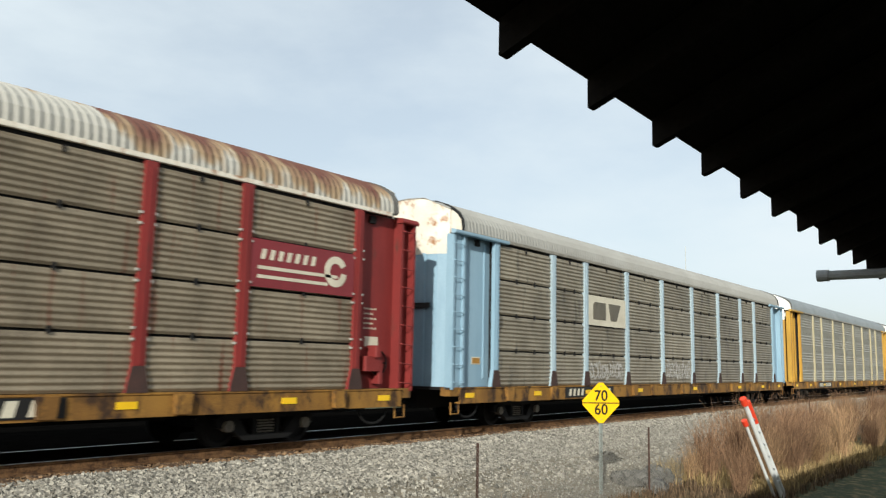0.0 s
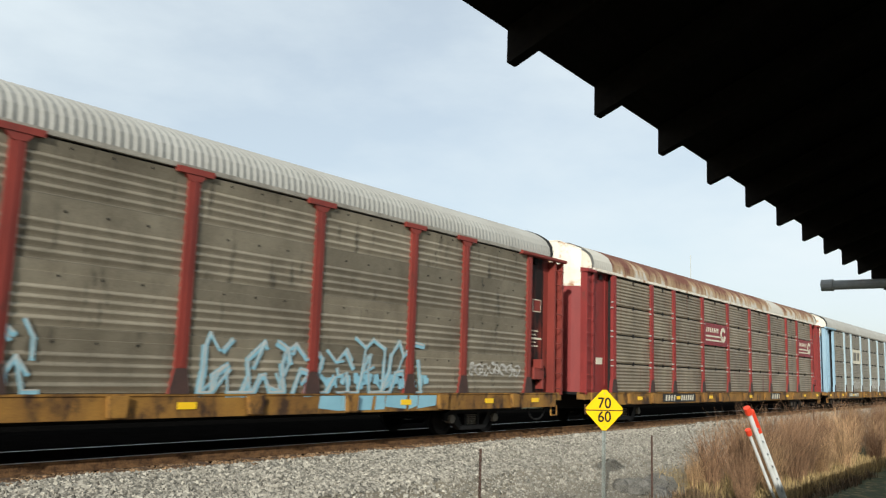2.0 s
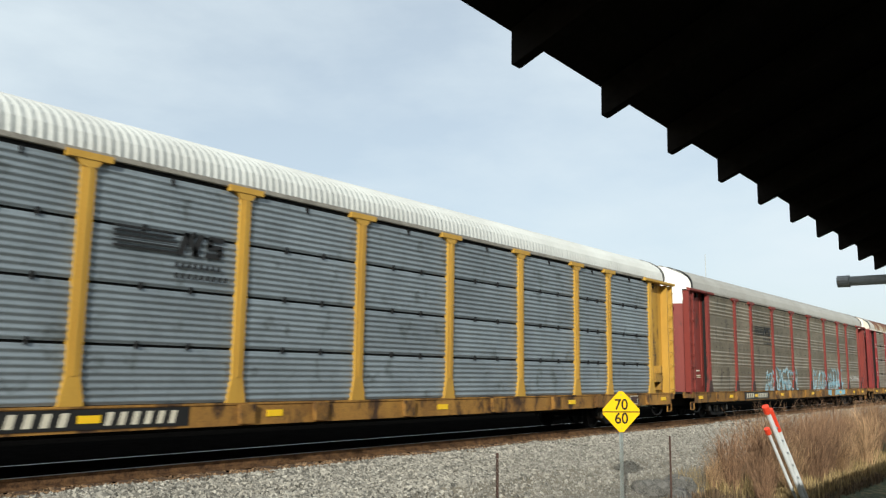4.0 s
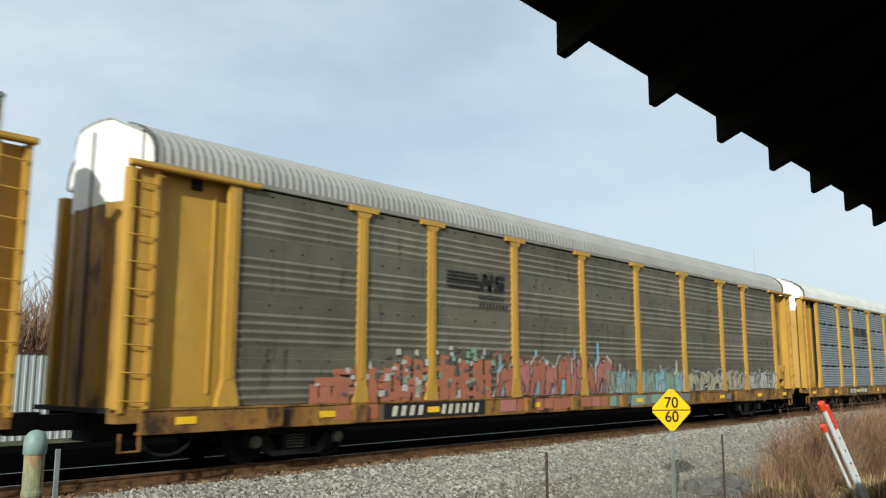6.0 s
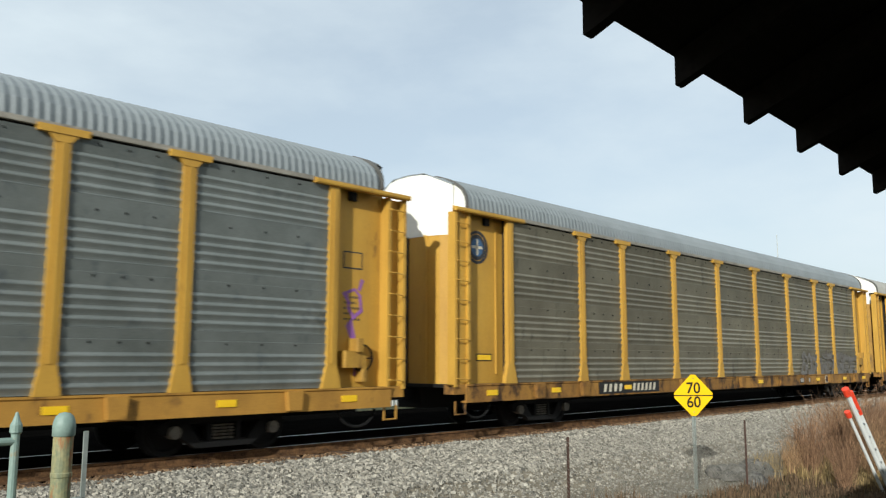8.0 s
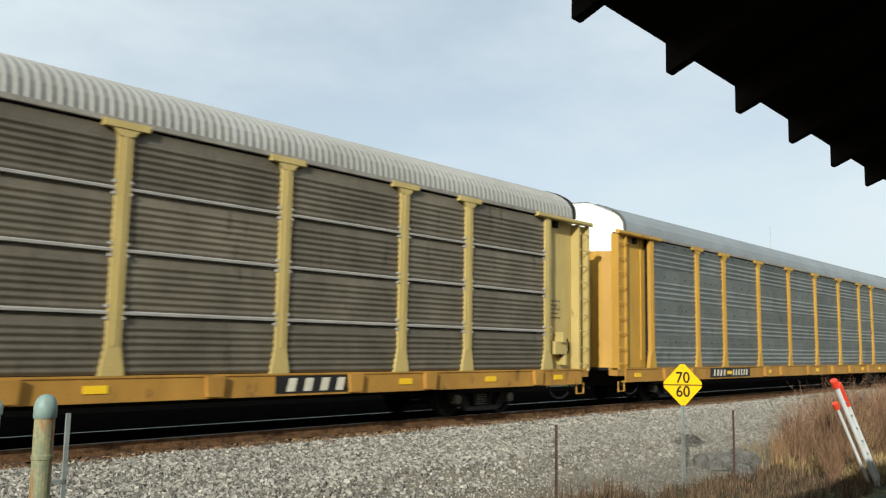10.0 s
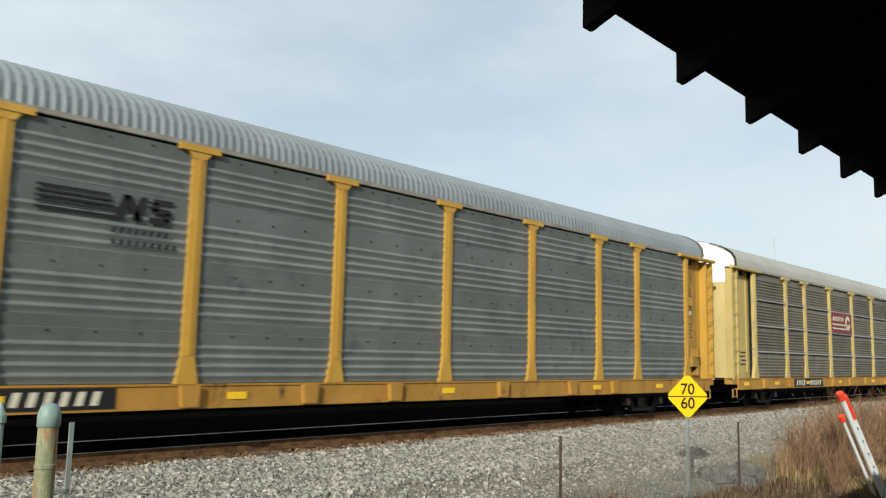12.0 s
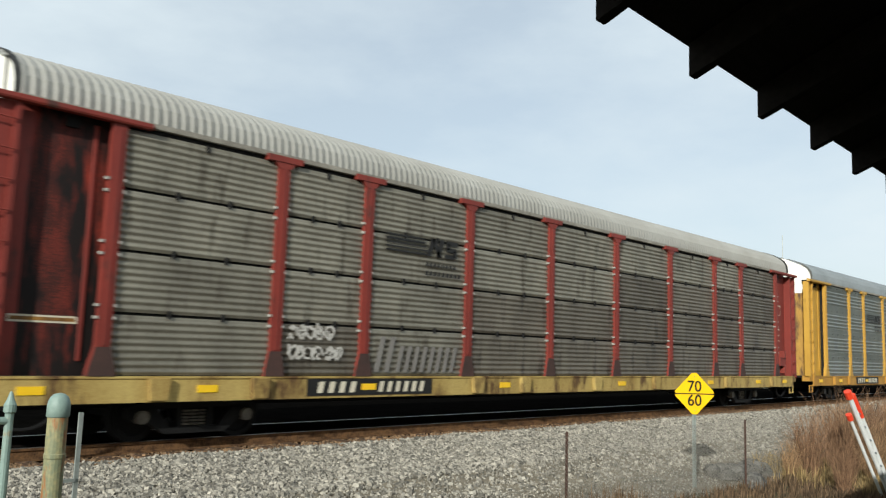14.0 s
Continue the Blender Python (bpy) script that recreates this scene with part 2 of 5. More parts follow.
M["tie"] = surface("weathered_tie", srgb(104, 78, 56), srgb(60, 45, 34), 0.9, scale=4, stretch=(6, 1, 6), amount=0.9, bump=0.4)
M["reflector"] = surface("yellow_reflector", srgb(240, 196, 40), srgb(226, 176, 30), 0.4)
M["black"] = surface("black_paint", srgb(30, 28, 26), srgb(21, 20, 19), 0.6)
M["mark"] = surface("cream_lettering_paint", srgb(214, 206, 184), srgb(180, 170, 150), 0.7)
M["mark_dark"] = surface("dark_lettering_paint", srgb(44, 44, 46), srgb(62, 62, 62), 0.7)
M["wine"] = surface("wine_red_plate", srgb(132, 46, 51), srgb(107, 39, 42), 0.6, stretch=(1, 1, 0.3))
M["logo_blue"] = surface("blue_emblem_paint", srgb(62, 97, 132), srgb(53, 84, 116), 0.6)
# graffiti paints
M["g_cyan"] = surface("cyan_spray_paint", srgb(140, 184, 196), srgb(116, 160, 176), 0.6)
M["g_white"] = surface("white_spray_paint", srgb(190, 186, 178), srgb(160, 156, 148), 0.7)
M["g_orange"] = surface("rust_orange_spray_paint", srgb(176, 108, 80), srgb(150, 92, 68), 0.6)
M["g_green"] = surface("pale_green_spray_paint", srgb(132, 160, 136), srgb(110, 138, 118), 0.6)
M["g_pink"] = surface("dull_red_spray_paint", srgb(182, 116, 104), srgb(158, 98, 88), 0.6)
M["g_grey"] = surface("grey_spray_paint", srgb(126, 122, 116), srgb(106, 101, 97), 0.7)
M["g_dark"] = surface("dark_spray_paint", srgb(80, 74, 70), srgb(98, 92, 86), 0.7)
M["g_edge"] = surface("near_black_spray_paint", srgb(64, 54, 50), srgb(92, 76, 68), 0.7)
M["g_straw"] = surface("straw_spray_paint", srgb(164, 156, 124), srgb(140, 132, 106), 0.7)
M["g_umber"] = surface("umber_spray_paint", srgb(88, 82, 73), srgb(104, 97, 87), 0.7)
M["g_faded"] = surface("faded_grey_spray_paint", srgb(110, 106, 101), srgb(95, 91, 86), 0.7)
M["g_purple"] = surface("purple_spray_paint", srgb(150, 96, 160), srgb(130, 84, 140), 0.6)
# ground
# Near-black bed: oil, and the train's shade put into the colour.
M["shaded_bed"] = surface("oil_and_shade_ballast", srgb(15, 14, 13), srgb(7, 7, 6), 1.0, scale=3, fine=30, amount=1.0, bump=1.0, spec=0.0)
M["earth"] = surface("gravelly_earth", srgb(134, 124, 106), srgb(100, 92, 78), 0.95, scale=1.5, fine=26, amount=1.0, bump=1.0)
M["stone"] = surface("crushed_stone", srgb(160, 154, 141), srgb(104, 99, 90), 0.9, scale=12, island=True, bump=0.3)
M["brown_stone"] = surface("rust_brown_ballast", srgb(138, 110, 80), srgb(92, 72, 54), 0.9, scale=12, island=True, bump=0.3)
M["rubble"] = surface("broken_grey_rock", srgb(128, 124, 117), srgb(48, 46, 43), 0.9, scale=4, amount=1.0, bump=0.5)
M["grass"] = surface("rough_grass", srgb(56, 64, 30), srgb(36, 44, 20), 0.95, scale=2.5, fine=50, amount=1.0, bump=1.0, spots=srgb(106, 92, 60), spot_at=0.55)
M["straw"] = surface("dry_grass_blades", srgb(168, 144, 98), srgb(128, 106, 70), 0.9, scale=8, island=True)
M["twig"] = surface("reddish_bare_twigs", srgb(148, 113, 84), srgb(98, 75, 56), 0.9, scale=8, island=True)
M["twig_tan"] = surface("tan_bare_twigs", srgb(184, 150, 112), srgb(136, 106, 76), 0.9, scale=8, island=True)
M["weed"] = surface("dead_brown_weeds", srgb(112, 90, 66), srgb(78, 62, 46), 0.9, scale=8, island=True)
M["bark"] = surface("grey_brown_bark", srgb(99, 83, 70), srgb(70, 58, 49), 0.9, scale=5, island=True)
# small things
M["sign_yellow"] = surface("yellow_sign_sheeting", srgb(250, 196, 16), srgb(242, 186, 12), 0.45, amount=0.3, bump=0.03)
M["galv"] = surface("galvanised_post", srgb(167, 172, 167), srgb(132, 139, 132), 0.5, 0.4, scale=8)
M["fence_rust"] = surface("rusty_fence_steel", srgb(84, 62, 51), srgb(58, 42, 37), 0.85, 0.2, scale=10)
M["pipe_green"] = surface("pale_green_pipe_paint", srgb(138, 156, 146), srgb(108, 128, 120), 0.5, scale=5, spots=srgb(150, 118, 76), spot_at=0.66)
M["pipe_stained"] = surface("rust_stained_pipe_paint", srgb(158, 148, 106), srgb(112, 118, 92), 0.6, scale=3.5, stretch=(3, 3, 0.8), amount=1.2, spots=srgb(146, 92, 50), spot_at=0.57)
M["pipe_grey"] = surface("grey_pvc_pipe", srgb(196, 198, 198), srgb(164, 166, 166), 0.5, scale=6)
M["timber"] = surface("dark_stained_timber", srgb(44, 40, 36), srgb(30, 27, 25), 0.9, scale=3, stretch=(1, 8, 8), spec=0.1)
M["shingle"] = surface("dark_shingle", srgb(62, 60, 58), srgb(44, 42, 41), 0.95, scale=8)
M["deck"] = surface("grey_platform_boards", srgb(120, 114, 106), srgb(90, 84, 78), 0.9, scale=4)
M["fibre_white"] = surface("white_fibreglass", srgb(226, 226, 222), srgb(198, 198, 194), 0.5)
M["fibre_red"] = surface("orange_red_plastic", srgb(232, 74, 44), srgb(214, 62, 38), 0.5)
M["alu"] = surface("aluminium", srgb(167, 169, 171), srgb(141, 143, 144), 0.4, 0.8)
# Distance haze is mixed into the slope's own colour.
M["hill"] = surface("haze_tinted_slope", srgb(150, 158, 160), srgb(128, 136, 138), 1.0, scale=0.004, fine=0.05, bump=0, spec=0.0)
M["fence_white"] = surface("white_ribbed_metal", srgb(182, 184, 178), srgb(150, 152, 147), 0.6, stretch=(1, 1, 0.3))


# ---------------------------------------------------------------- mesh building
class Shape:
    """Collects corners and faces of one mesh."""

    def __init__(self):
        self.v, self.f = [], []

    def add(self, v, f):
        o = len(self.v)
        self.v += [tuple(p) for p in v]
        self.f += [tuple(o + i for i in q) for q in f]
        return self

    def box(self, x0, x1, y0, y1, z0, z1, c=0.0):
        """A box; c chamfers its four long vertical edges."""
        if c:
            return self.prism([(x0 + c, y0), (x1 - c, y0), (x1, y0 + c), (x1, y1 - c), (x1 - c, y1), (x0 + c, y1), (x0, y1 - c), (x0, y0 + c)], "z", z0, z1)
        return self.prism([(x0, y0), (x1, y0), (x1, y1), (x0, y1)], "z", z0, z1)

    def prism(self, prof, axis, a, b):
        """A closed outline carried along an axis. Outline in (x,y) for z, (x,z) for y, (y,z) for x."""
        put = {"z": lambda p, h: (p[0], p[1], h), "y": lambda p, h: (p[0], h, p[1]), "x": lambda p, h: (h, p[0], p[1])}[axis]
        n = len(prof)
        v = [put(p, a) for p in prof] + [put(p, b) for p in prof]
        f = [tuple(range(n))[::-1], tuple(range(n, 2 * n))] + [(i, (i + 1) % n, n + (i + 1) % n, n + i) for i in range(n)]
        return self.add(v, f)

    def tube(self, p, q, r, n=6, r2=None):
        p, q = Vector(p), Vector(q)
        r2 = r if r2 is None else r2
        d = (q - p).normalized()
        a = d.orthogonal().normalized()
        b = d.cross(a)
        ring = [(math.cos(2 * math.pi * i / n), math.sin(2 * math.pi * i / n)) for i in range(n)]
        v = [p + (a * c + b * s) * r for c, s in ring] + [q + (a * c + b * s) * r2 for c, s in ring]
        f = [tuple(range(n))[::-1], tuple(range(n, 2 * n))] + [(i, (i + 1) % n, n + (i + 1) % n, n + i) for i in range(n)]
        return self.add(v, f)

    def path(self, pts, r, n=6):
        """One bent tube through the points."""
        pts = [Vector(p) for p in pts]
        up = (pts[1] - pts[0]).orthogonal().normalized()
        v = []
        for i, p in enumerate(pts):
            d = (pts[min(i + 1, len(pts) - 1)] - pts[max(i - 1, 0)]).normalized()
            up = (up - d * up.dot(d)).normalized()
            side = d.cross(up)
            v += [p + (up * math.cos(2 * math.pi * k / n) + side * math.sin(2 * math.pi * k / n)) * r for k in range(n)]
        m = len(pts)
        f = [(i * n + k, i * n + (k + 1) % n, (i + 1) * n + (k + 1) % n, (i + 1) * n + k) for i in range(m - 1) for k in range(n)]
        f += [tuple(range(n))[::-1], tuple(range((m - 1) * n, m * n))]
        return self.add(v, f)

    def turned(self, prof, n=16, centre=(0, 0)):
        """A lathe body round a vertical axis from (radius, height) pairs."""
        v = [(centre[0] + r * math.cos(2 * math.pi * i / n), centre[1] + r * math.sin(2 * math.pi * i / n), h) for r, h in prof for i in range(n)]
        f = [(k * n + i, k * n + (i + 1) % n, (k + 1) * n + (i + 1) % n, (k + 1) * n + i) for k in range(len(prof) - 1) for i in range(n)]
        f += [tuple(range(n))[::-1], tuple(range((len(prof) - 1) * n, len(prof) * n))]
        return self.add(v, f)

    def mesh(self, name, material=None, smooth=False):
        me = bpy.data.meshes.new(name)
        me.from_pydata(self.v, [], self.f)
        b = bmesh.new()
        b.from_mesh(me)
        bmesh.ops.recalc_face_normals(b, faces=b.faces)
        b.to_mesh(me)
        b.free()
        if smooth:
            me.shade_smooth()
        me.materials.append(material)
        return me


def part(name, shape, material, parent=None, label="", smooth=False, at=None):
    """One mesh object under a thing or part. shape: a Shape, or mesh data that alike pieces share."""
    me = shape if isinstance(shape, bpy.types.Mesh) else shape.mesh(name, material, smooth)
    ob = new(name, me)
    if isinstance(shape, bpy.types.Mesh) and material is not None:
        ob.material_slots[0].link = "OBJECT"
        ob.material_slots[0].material = material
    if parent is not None:
        ob.parent = parent
    if at is not None:
        ob.matrix_basis = at if isinstance(at, Matrix) else Matrix.Translation(at)
    return tagged(ob, label)


def text_mesh(body, size, material, name="lettering", depth=0.002, bold=0.0):
    c = bpy.data.curves.new(name, "FONT")
    c.body, c.size, c.align_x, c.align_y, c.extrude, c.offset = body, size, "CENTER", "CENTER", depth, bold
    o = new(name, c)
    me = bpy.data.meshes.new_from_object(o)
    bpy.data.objects.remove(o)
    me.materials.clear()
    me.materials.append(material)
    return me


rnd = random.Random(7)

# ---------------------------------------------------------------- the ground and the tracks
TRACK_Y, RAIL_Z = 12.72, 0.06


def ground_height(y):
    """The cross-section of the land, from the depot's grass up to the ballast and down behind the far track."""
    ys = [-400, 2.0, 5.8, 7.2, 8.6, 10.2, 11.05, 11.4, 19.0, 20.5, 24.0, 400]
    zs = [-1.0, -1.0, -0.95, -0.82, -0.56, -0.26, -0.13, -0.13, -0.13, -0.6, -0.7, -0.7]
    return float(np.interp(y, ys, zs))


def build_ground():
    s = Shape()
    xs = [-1500, -300, -80, -30, -10] + [x * 0.6 for x in range(-8, 100)] + [64, 80, 110, 160, 300, 700, 2500]
    ys = [-900, -200, -40, -12, -4, 0, 2, 3] + [3.5 + 0.35 * k for k in range(24)] + [11.75, 12.3, 14, 16, 18, 19, 20, 20.5, 22, 24, 28, 40, 80, 200, 600, 2500]
    v = []
    for y in ys:
        for x in xs:
            z = ground_height(y)
            if -10 < x < 64 and 2 < y < 11.2:
                z += 0.07 * noise.noise((x * 0.7, y * 0.7, 0)) + 0.03 * noise.noise((x * 2.3, y * 2.3, 4))
            v.append((x, y, z))
    n = len(xs)
    f = [(j * n + i, j * n + i + 1, (j + 1) * n + i + 1, (j + 1) * n + i) for j in range(len(ys) - 1) for i in range(n - 1)]
    s.add(v, f)
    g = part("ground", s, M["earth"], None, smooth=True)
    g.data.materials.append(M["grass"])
    g.data.materials.append(M["shaded_bed"])
    tagged(g, "gravelly earth sloping down from the railway ballast", "ground", kind="structure")
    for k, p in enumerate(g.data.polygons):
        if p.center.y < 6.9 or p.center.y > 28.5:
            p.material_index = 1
        # Track bed and ground beyond carry the shade beneath the cars as colour.
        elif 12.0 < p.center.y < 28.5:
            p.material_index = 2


def stones(name, count, x0, x1, y0, y1, size, label, seed, bias=1.0, mat="stone"):
    """Angular crushed stone, many small rough blocks lying on the slope."""
    rg = np.random.RandomState(seed)
    base = np.array([(-1, -1, -1), (1, -1, -1), (1, 1, -1), (-1, 1, -1), (-.7, -.8, 1), (.8, -.7, .8), (.7, .8, 1), (-.8, .6, .9)]) * 0.5
    quads = np.array([(0, 3, 2, 1), (4, 5, 6, 7), (0, 1, 5, 4), (1, 2, 6, 5), (2, 3, 7, 6), (3, 0, 4, 7)])
    xs = x0 + (x1 - x0) * rg.rand(count) ** bias
    yy = rg.uniform(y0, y1, count)
    sc = size * rg.uniform(0.55, 1.45, (count, 1)) * np.array([1.25, 1.0, 0.75]) * rg.uniform(0.75, 1.25, (count, 3))
    ax = rg.normal(size=(count, 3))
    ax /= np.linalg.norm(ax, axis=1)[:, None]
    an = rg.uniform(0, math.pi, count)
    V = base[None] * sc[:, None, :] + rg.uniform(-0.12, 0.12, (count, 8, 3)) * size
    c, sn = np.cos(an)[:, None, None], np.sin(an)[:, None, None]
    A = np.broadcast_to(ax[:, None, :], V.shape)
    V = V * c + np.cross(A, V) * sn + A * np.sum(A * V, axis=2, keepdims=True) * (1 - c)
    zz = np.array([ground_height(y) for y in yy])
    bump = np.array([0.07 * noise.noise((a * 0.7, b * 0.7, 0)) + 0.03 * noise.noise((a * 2.3, b * 2.3, 4)) if 2 < b < 11.2 else 0 for a, b in zip(xs, yy)])
    V += np.stack([xs, yy, zz + bump + size * 0.15], 1)[:, None, :]
    F = (quads[None] + 8 * np.arange(count)[:, None, None]).reshape(-1, 4)
    me = bpy.data.meshes.new(name)
    me.from_pydata(V.reshape(-1, 3).tolist(), [], F.tolist())
    me.materials.append(M[mat])
    return tagged(new(name, me), label, "gravel", kind="stuff")


def build_track(y, name, label, ties):
    t = new(name)
    t.location = (0, y, RAIL_Z)
    tagged(t, label, "railway track", kind="structure")
    for side in (-0.755, 0.755):
        prof = [(-0.07, -0.17), (0.07, -0.17), (0.07, -0.155), (0.012, -0.13), (0.012, -0.04), (0.036, -0.03), (0.036, 0.0), (0.028, 0.004), (-0.028, 0.004), (-0.036, 0.0), (-0.036, -0.03), (-0.012, -0.04), (-0.012, -0.13), (-0.07, -0.155)]
        # Near rail takes the sunlit brown, far rail the copy with painted shade.
        r = part("rail", Shape().prism([(side + a, b - 0.006) for a, b in prof], "x", -60, 260), M["rail"] if side < 0 else M["rail_shaded"], t, "rusty steel rail")
        part("running_surface", Shape().prism([(side - 0.03, -0.002), (side + 0.03, -0.002), (side + 0.024, 0.0), (side - 0.024, 0.0)], "x", -60, 260), M["rail_head"], r, "polished rail head")
    # Added fill hides the ties; its near-black paints the shade under the cars.
    part("bed_fill", Shape().box(-60, 260, -0.66, 0.66, -0.34, -0.155).box(-60, 260, 0.80, 1.6, -0.34, -0.158), M["shaded_bed"], t, "oil-stained ballast between the rails, darkened for shade")
    tie = Shape().box(-0.115, 0.115, -1.3, 1.3, -0.35, -0.165, 0.012).mesh("tie", M["tie"])
    for k in range(ties):
        a = part("tie", tie, None, t, at=pose(-3 + 0.53 * k, rnd.uniform(-0.05, 0.05), rnd.uniform(-0.012, 0.004), 0, 0, rnd.uniform(-1.5, 1.5)))


# ---------------------------------------------------------------- autorack railcars
PITCH, BODY = 28.6, 27.2
POSTS = [1.79, 4.62, 6.53, 9.33, 12.18]
POSTS = POSTS + [BODY - p for p in POSTS[::-1]]
SILL0, SILL1, EAVE = 0.63, 1.0, 4.57
ROOF = [(-1.49, 4.66), (-1.485, 4.78), (-1.46, 4.92), (-1.36, 5.08), (-1.2, 5.20), (-1.0, 5.31), (-0.67, 5.43), (-0.33, 5.47), (0.0, 5.48)]
ROOF = ROOF + [(-y, z) for y, z in ROOF[-2::-1]]


def roof_mesh():
    """Arched sheet with ribs across the car."""
    s, cols, x = Shape(), [], 0.40
    normals = []
    for i, (y, z) in enumerate(ROOF):
        a, b = ROOF[max(0, i - 1)], ROOF[min(len(ROOF) - 1, i + 1)]
        d = Vector((b[0] - a[0], b[1] - a[1])).normalized()
        normals.append((-d.y, d.x))
    while x < BODY - 0.80:
        cols += [(x, 0.0), (x + 0.026, 0.004), (x + 0.050, 0.019), (x + 0.0725, 0.026), (x + 0.095, 0.019), (x + 0.119, 0.004)]
        x += 0.145
    cols.append((x, 0.0))
    n = len(ROOF)
    v = [(cx, y + nx * h, z + nz * h) for cx, h in cols for (y, z), (nx, nz) in zip(ROOF, normals)]
    f = [(k * n + i, k * n + i + 1, (k + 1) * n + i + 1, (k + 1) * n + i) for k in range(len(cols) - 1) for i in range(n - 1)]
    s.add(v, f)
    # close the underside so that the sheet has a body
    o = len(s.v)
    s.add([(cols[0][0], -1.46, 4.64), (cols[-1][0], -1.46, 4.64), (cols[-1][0], 1.46, 4.64), (cols[0][0], 1.46, 4.64)], [(0, 1, 2, 3)])
    return s.mesh("roof", M["roof_grey"])


def panel_mesh(width, height, ribs, ledge=False):
    """A corrugated panel with its lower edge at z = 0; ribs: list of rib centre heights."""
    line, deep = [(0.0, -1.462)], 0.032 if len(ribs) < 6 else 0.027
    half = 0.068 if len(ribs) < 6 else 0.046
    for c in ribs:
        if len(ribs) < 6:      # wide ribs swell gently from below and turn back sharply on top
            line += [(c + half * u, -1.462 - deep * p) for u, p in ((-1.0, 0.0), (-0.6, 0.22), (-0.2, 0.58), (0.12, 0.93), (0.3, 1.0), (0.5, 0.86), (0.76, 0.34), (1.0, 0.0))]
        else:
            line += [(c + half * u, -1.462 - deep * (0.5 + 0.5 * math.cos(math.pi * u)) ** 0.85) for u in (-1.0, -0.66, -0.33, 0.0, 0.33, 0.66, 1.0)]
    if ledge:
        line += [(height - 0.055, -1.464), (height - 0.050, -1.520), (height - 0.012, -1.522)]
    if len(ribs) < 6:          # the plain band: two lapped strips that lean out a little
        mid = 0.575 + (height - 0.575) * 0.52
        line += [(mid, -1.499), (mid + 0.005, -1.464), (height - 0.007, -1.497), (height - 0.003, -1.462)]
    line.append((height, -1.462))
    n = len(line)
    v = [(x, y, z) for x in (0.0, width) for z, y in line]
    f = [(i, i + 1, n + i + 1, n + i) for i in range(n - 1)]
    o = len(v)
    v += [(0, -1.43, 0), (width, -1.43, 0), (width, -1.43, height), (0, -1.43, height)]
    f += [(o, o + 3, o + 2, o + 1), (0, n, o + 1, o), (n - 1, 2 * n - 1, o + 2, o + 3)]
    return Shape().add(v, f).mesh("side_panel", M["panel_grey"], len(ribs) >= 6)


H = (EAVE - SILL1 - 0.02) / 4
RIBS_EVEN = [0.05 + 0.102 * k for k in range(8)]
RIBS_GROUP = [0.085, 0.225, 0.365, 0.505]
PANELS = {}


H_GROUP = 1.035 * H      # the panels with grouped ribs; the top one is cut short


def panel(width, style, top=False):
    key = (round(width, 3), style, top)
    if key not in PANELS:
        gap = 0.042 if style == "seam" else 0.004
        PANELS[key] = panel_mesh(width, (H if style != "group" else 4 * H - 3 * H_GROUP if top else H_GROUP) - gap, RIBS_GROUP if style == "group" else RIBS_EVEN[:8 if style == "seam" else 7], False)
    return PANELS[key]


def post_shape(w, cap, base=0.36):
    h, b, d = w / 2, base / 2, 0.42
    s = Shape()
    out = [(-b, 0), (b, 0), (b * 0.92, 0.12), (h, d), (h, EAVE - SILL1), (-h, EAVE - SILL1), (-h, d), (-b * 0.92, 0.12)]
    s.prism(out, "y", -1.535, -1.43)
    s.box(-h * 0.35, h * 0.35, -1.55, -1.535, d, EAVE - SILL1 - 0.1)
    if cap:
        s.prism([(-0.34, EAVE - SILL1 - 0.05), (0.34, EAVE - SILL1 - 0.05), (0.36, EAVE - SILL1 + 0.05), (-0.36, EAVE - SILL1 + 0.05)], "y", -1.565, -1.45)
        s.prism([(-h, EAVE - SILL1 - 0.16), (h, EAVE - SILL1 - 0.16), (0.2, EAVE - SILL1 - 0.05), (-0.2, EAVE - SILL1 - 0.05)], "y", -1.55, -1.45)
    return s


POST = {False: post_shape(0.21, False).mesh("post", M["yellow"]), True: post_shape(0.21, True).mesh("post", M["yellow"])}
END_POST = post_shape(0.2, False, 0.40).mesh("post", M["yellow"])
ROOF_ME = roof_mesh()


def bracket_mesh():
    s = Shape()
    for k in range(1, 4):
        for e in (-1, 1):
            x = e * 0.125
            for u in (-0.085, 0.085):
                s.prism([(x - 0.02, k * H + u - 0.02), (x + 0.02, k * H + u - 0.02), (x + 0.02, k * H + u + 0.02), (x - 0.02, k * H + u + 0.02)], "y", -1.54, -1.46)
    return s.mesh("bracket", M["clip_white"])


BRACKET = bracket_mesh()


def rung_mesh():
    return Shape().path([(0.0, -1.46, 0.02), (0.03, -1.55, 0.0), (0.40, -1.55, -0.02), (0.44, -1.46, 0.0)], 0.012, 5).mesh("ladder_rung", M["yellow"])


RUNG = rung_mesh()


def ladder_panel(d):
    """The stiffened sheet behind the corner ladder; d: +1 for the rear end, -1 for the front."""
    X = (lambda a: a) if d > 0 else (lambda a: -a)
    s = Shape()

    plan = [(0.0, -1.30), (0.0, -1.51), (0.075, -1.51), (0.075, -1.36), (0.17, -1.36), (0.17, -1.45), (0.40, -1.45), (0.40, -1.51), (0.47, -1.51), (0.47, -1.26), (0.43, -1.26), (0.43, -1.40), (0.21, -1.40), (0.21, -1.31)]
    if d < 0:
        plan = [(0.0, -1.26), (0.0, -1.51), (0.07, -1.51), (0.07, -1.33), (0.40, -1.33), (0.40, -1.51), (0.47, -1.51), (0.47, -1.26)]
    s.prism([(X(p), q) for p, q in plan], "z", SILL1 - 0.05, 4.55)
    return s


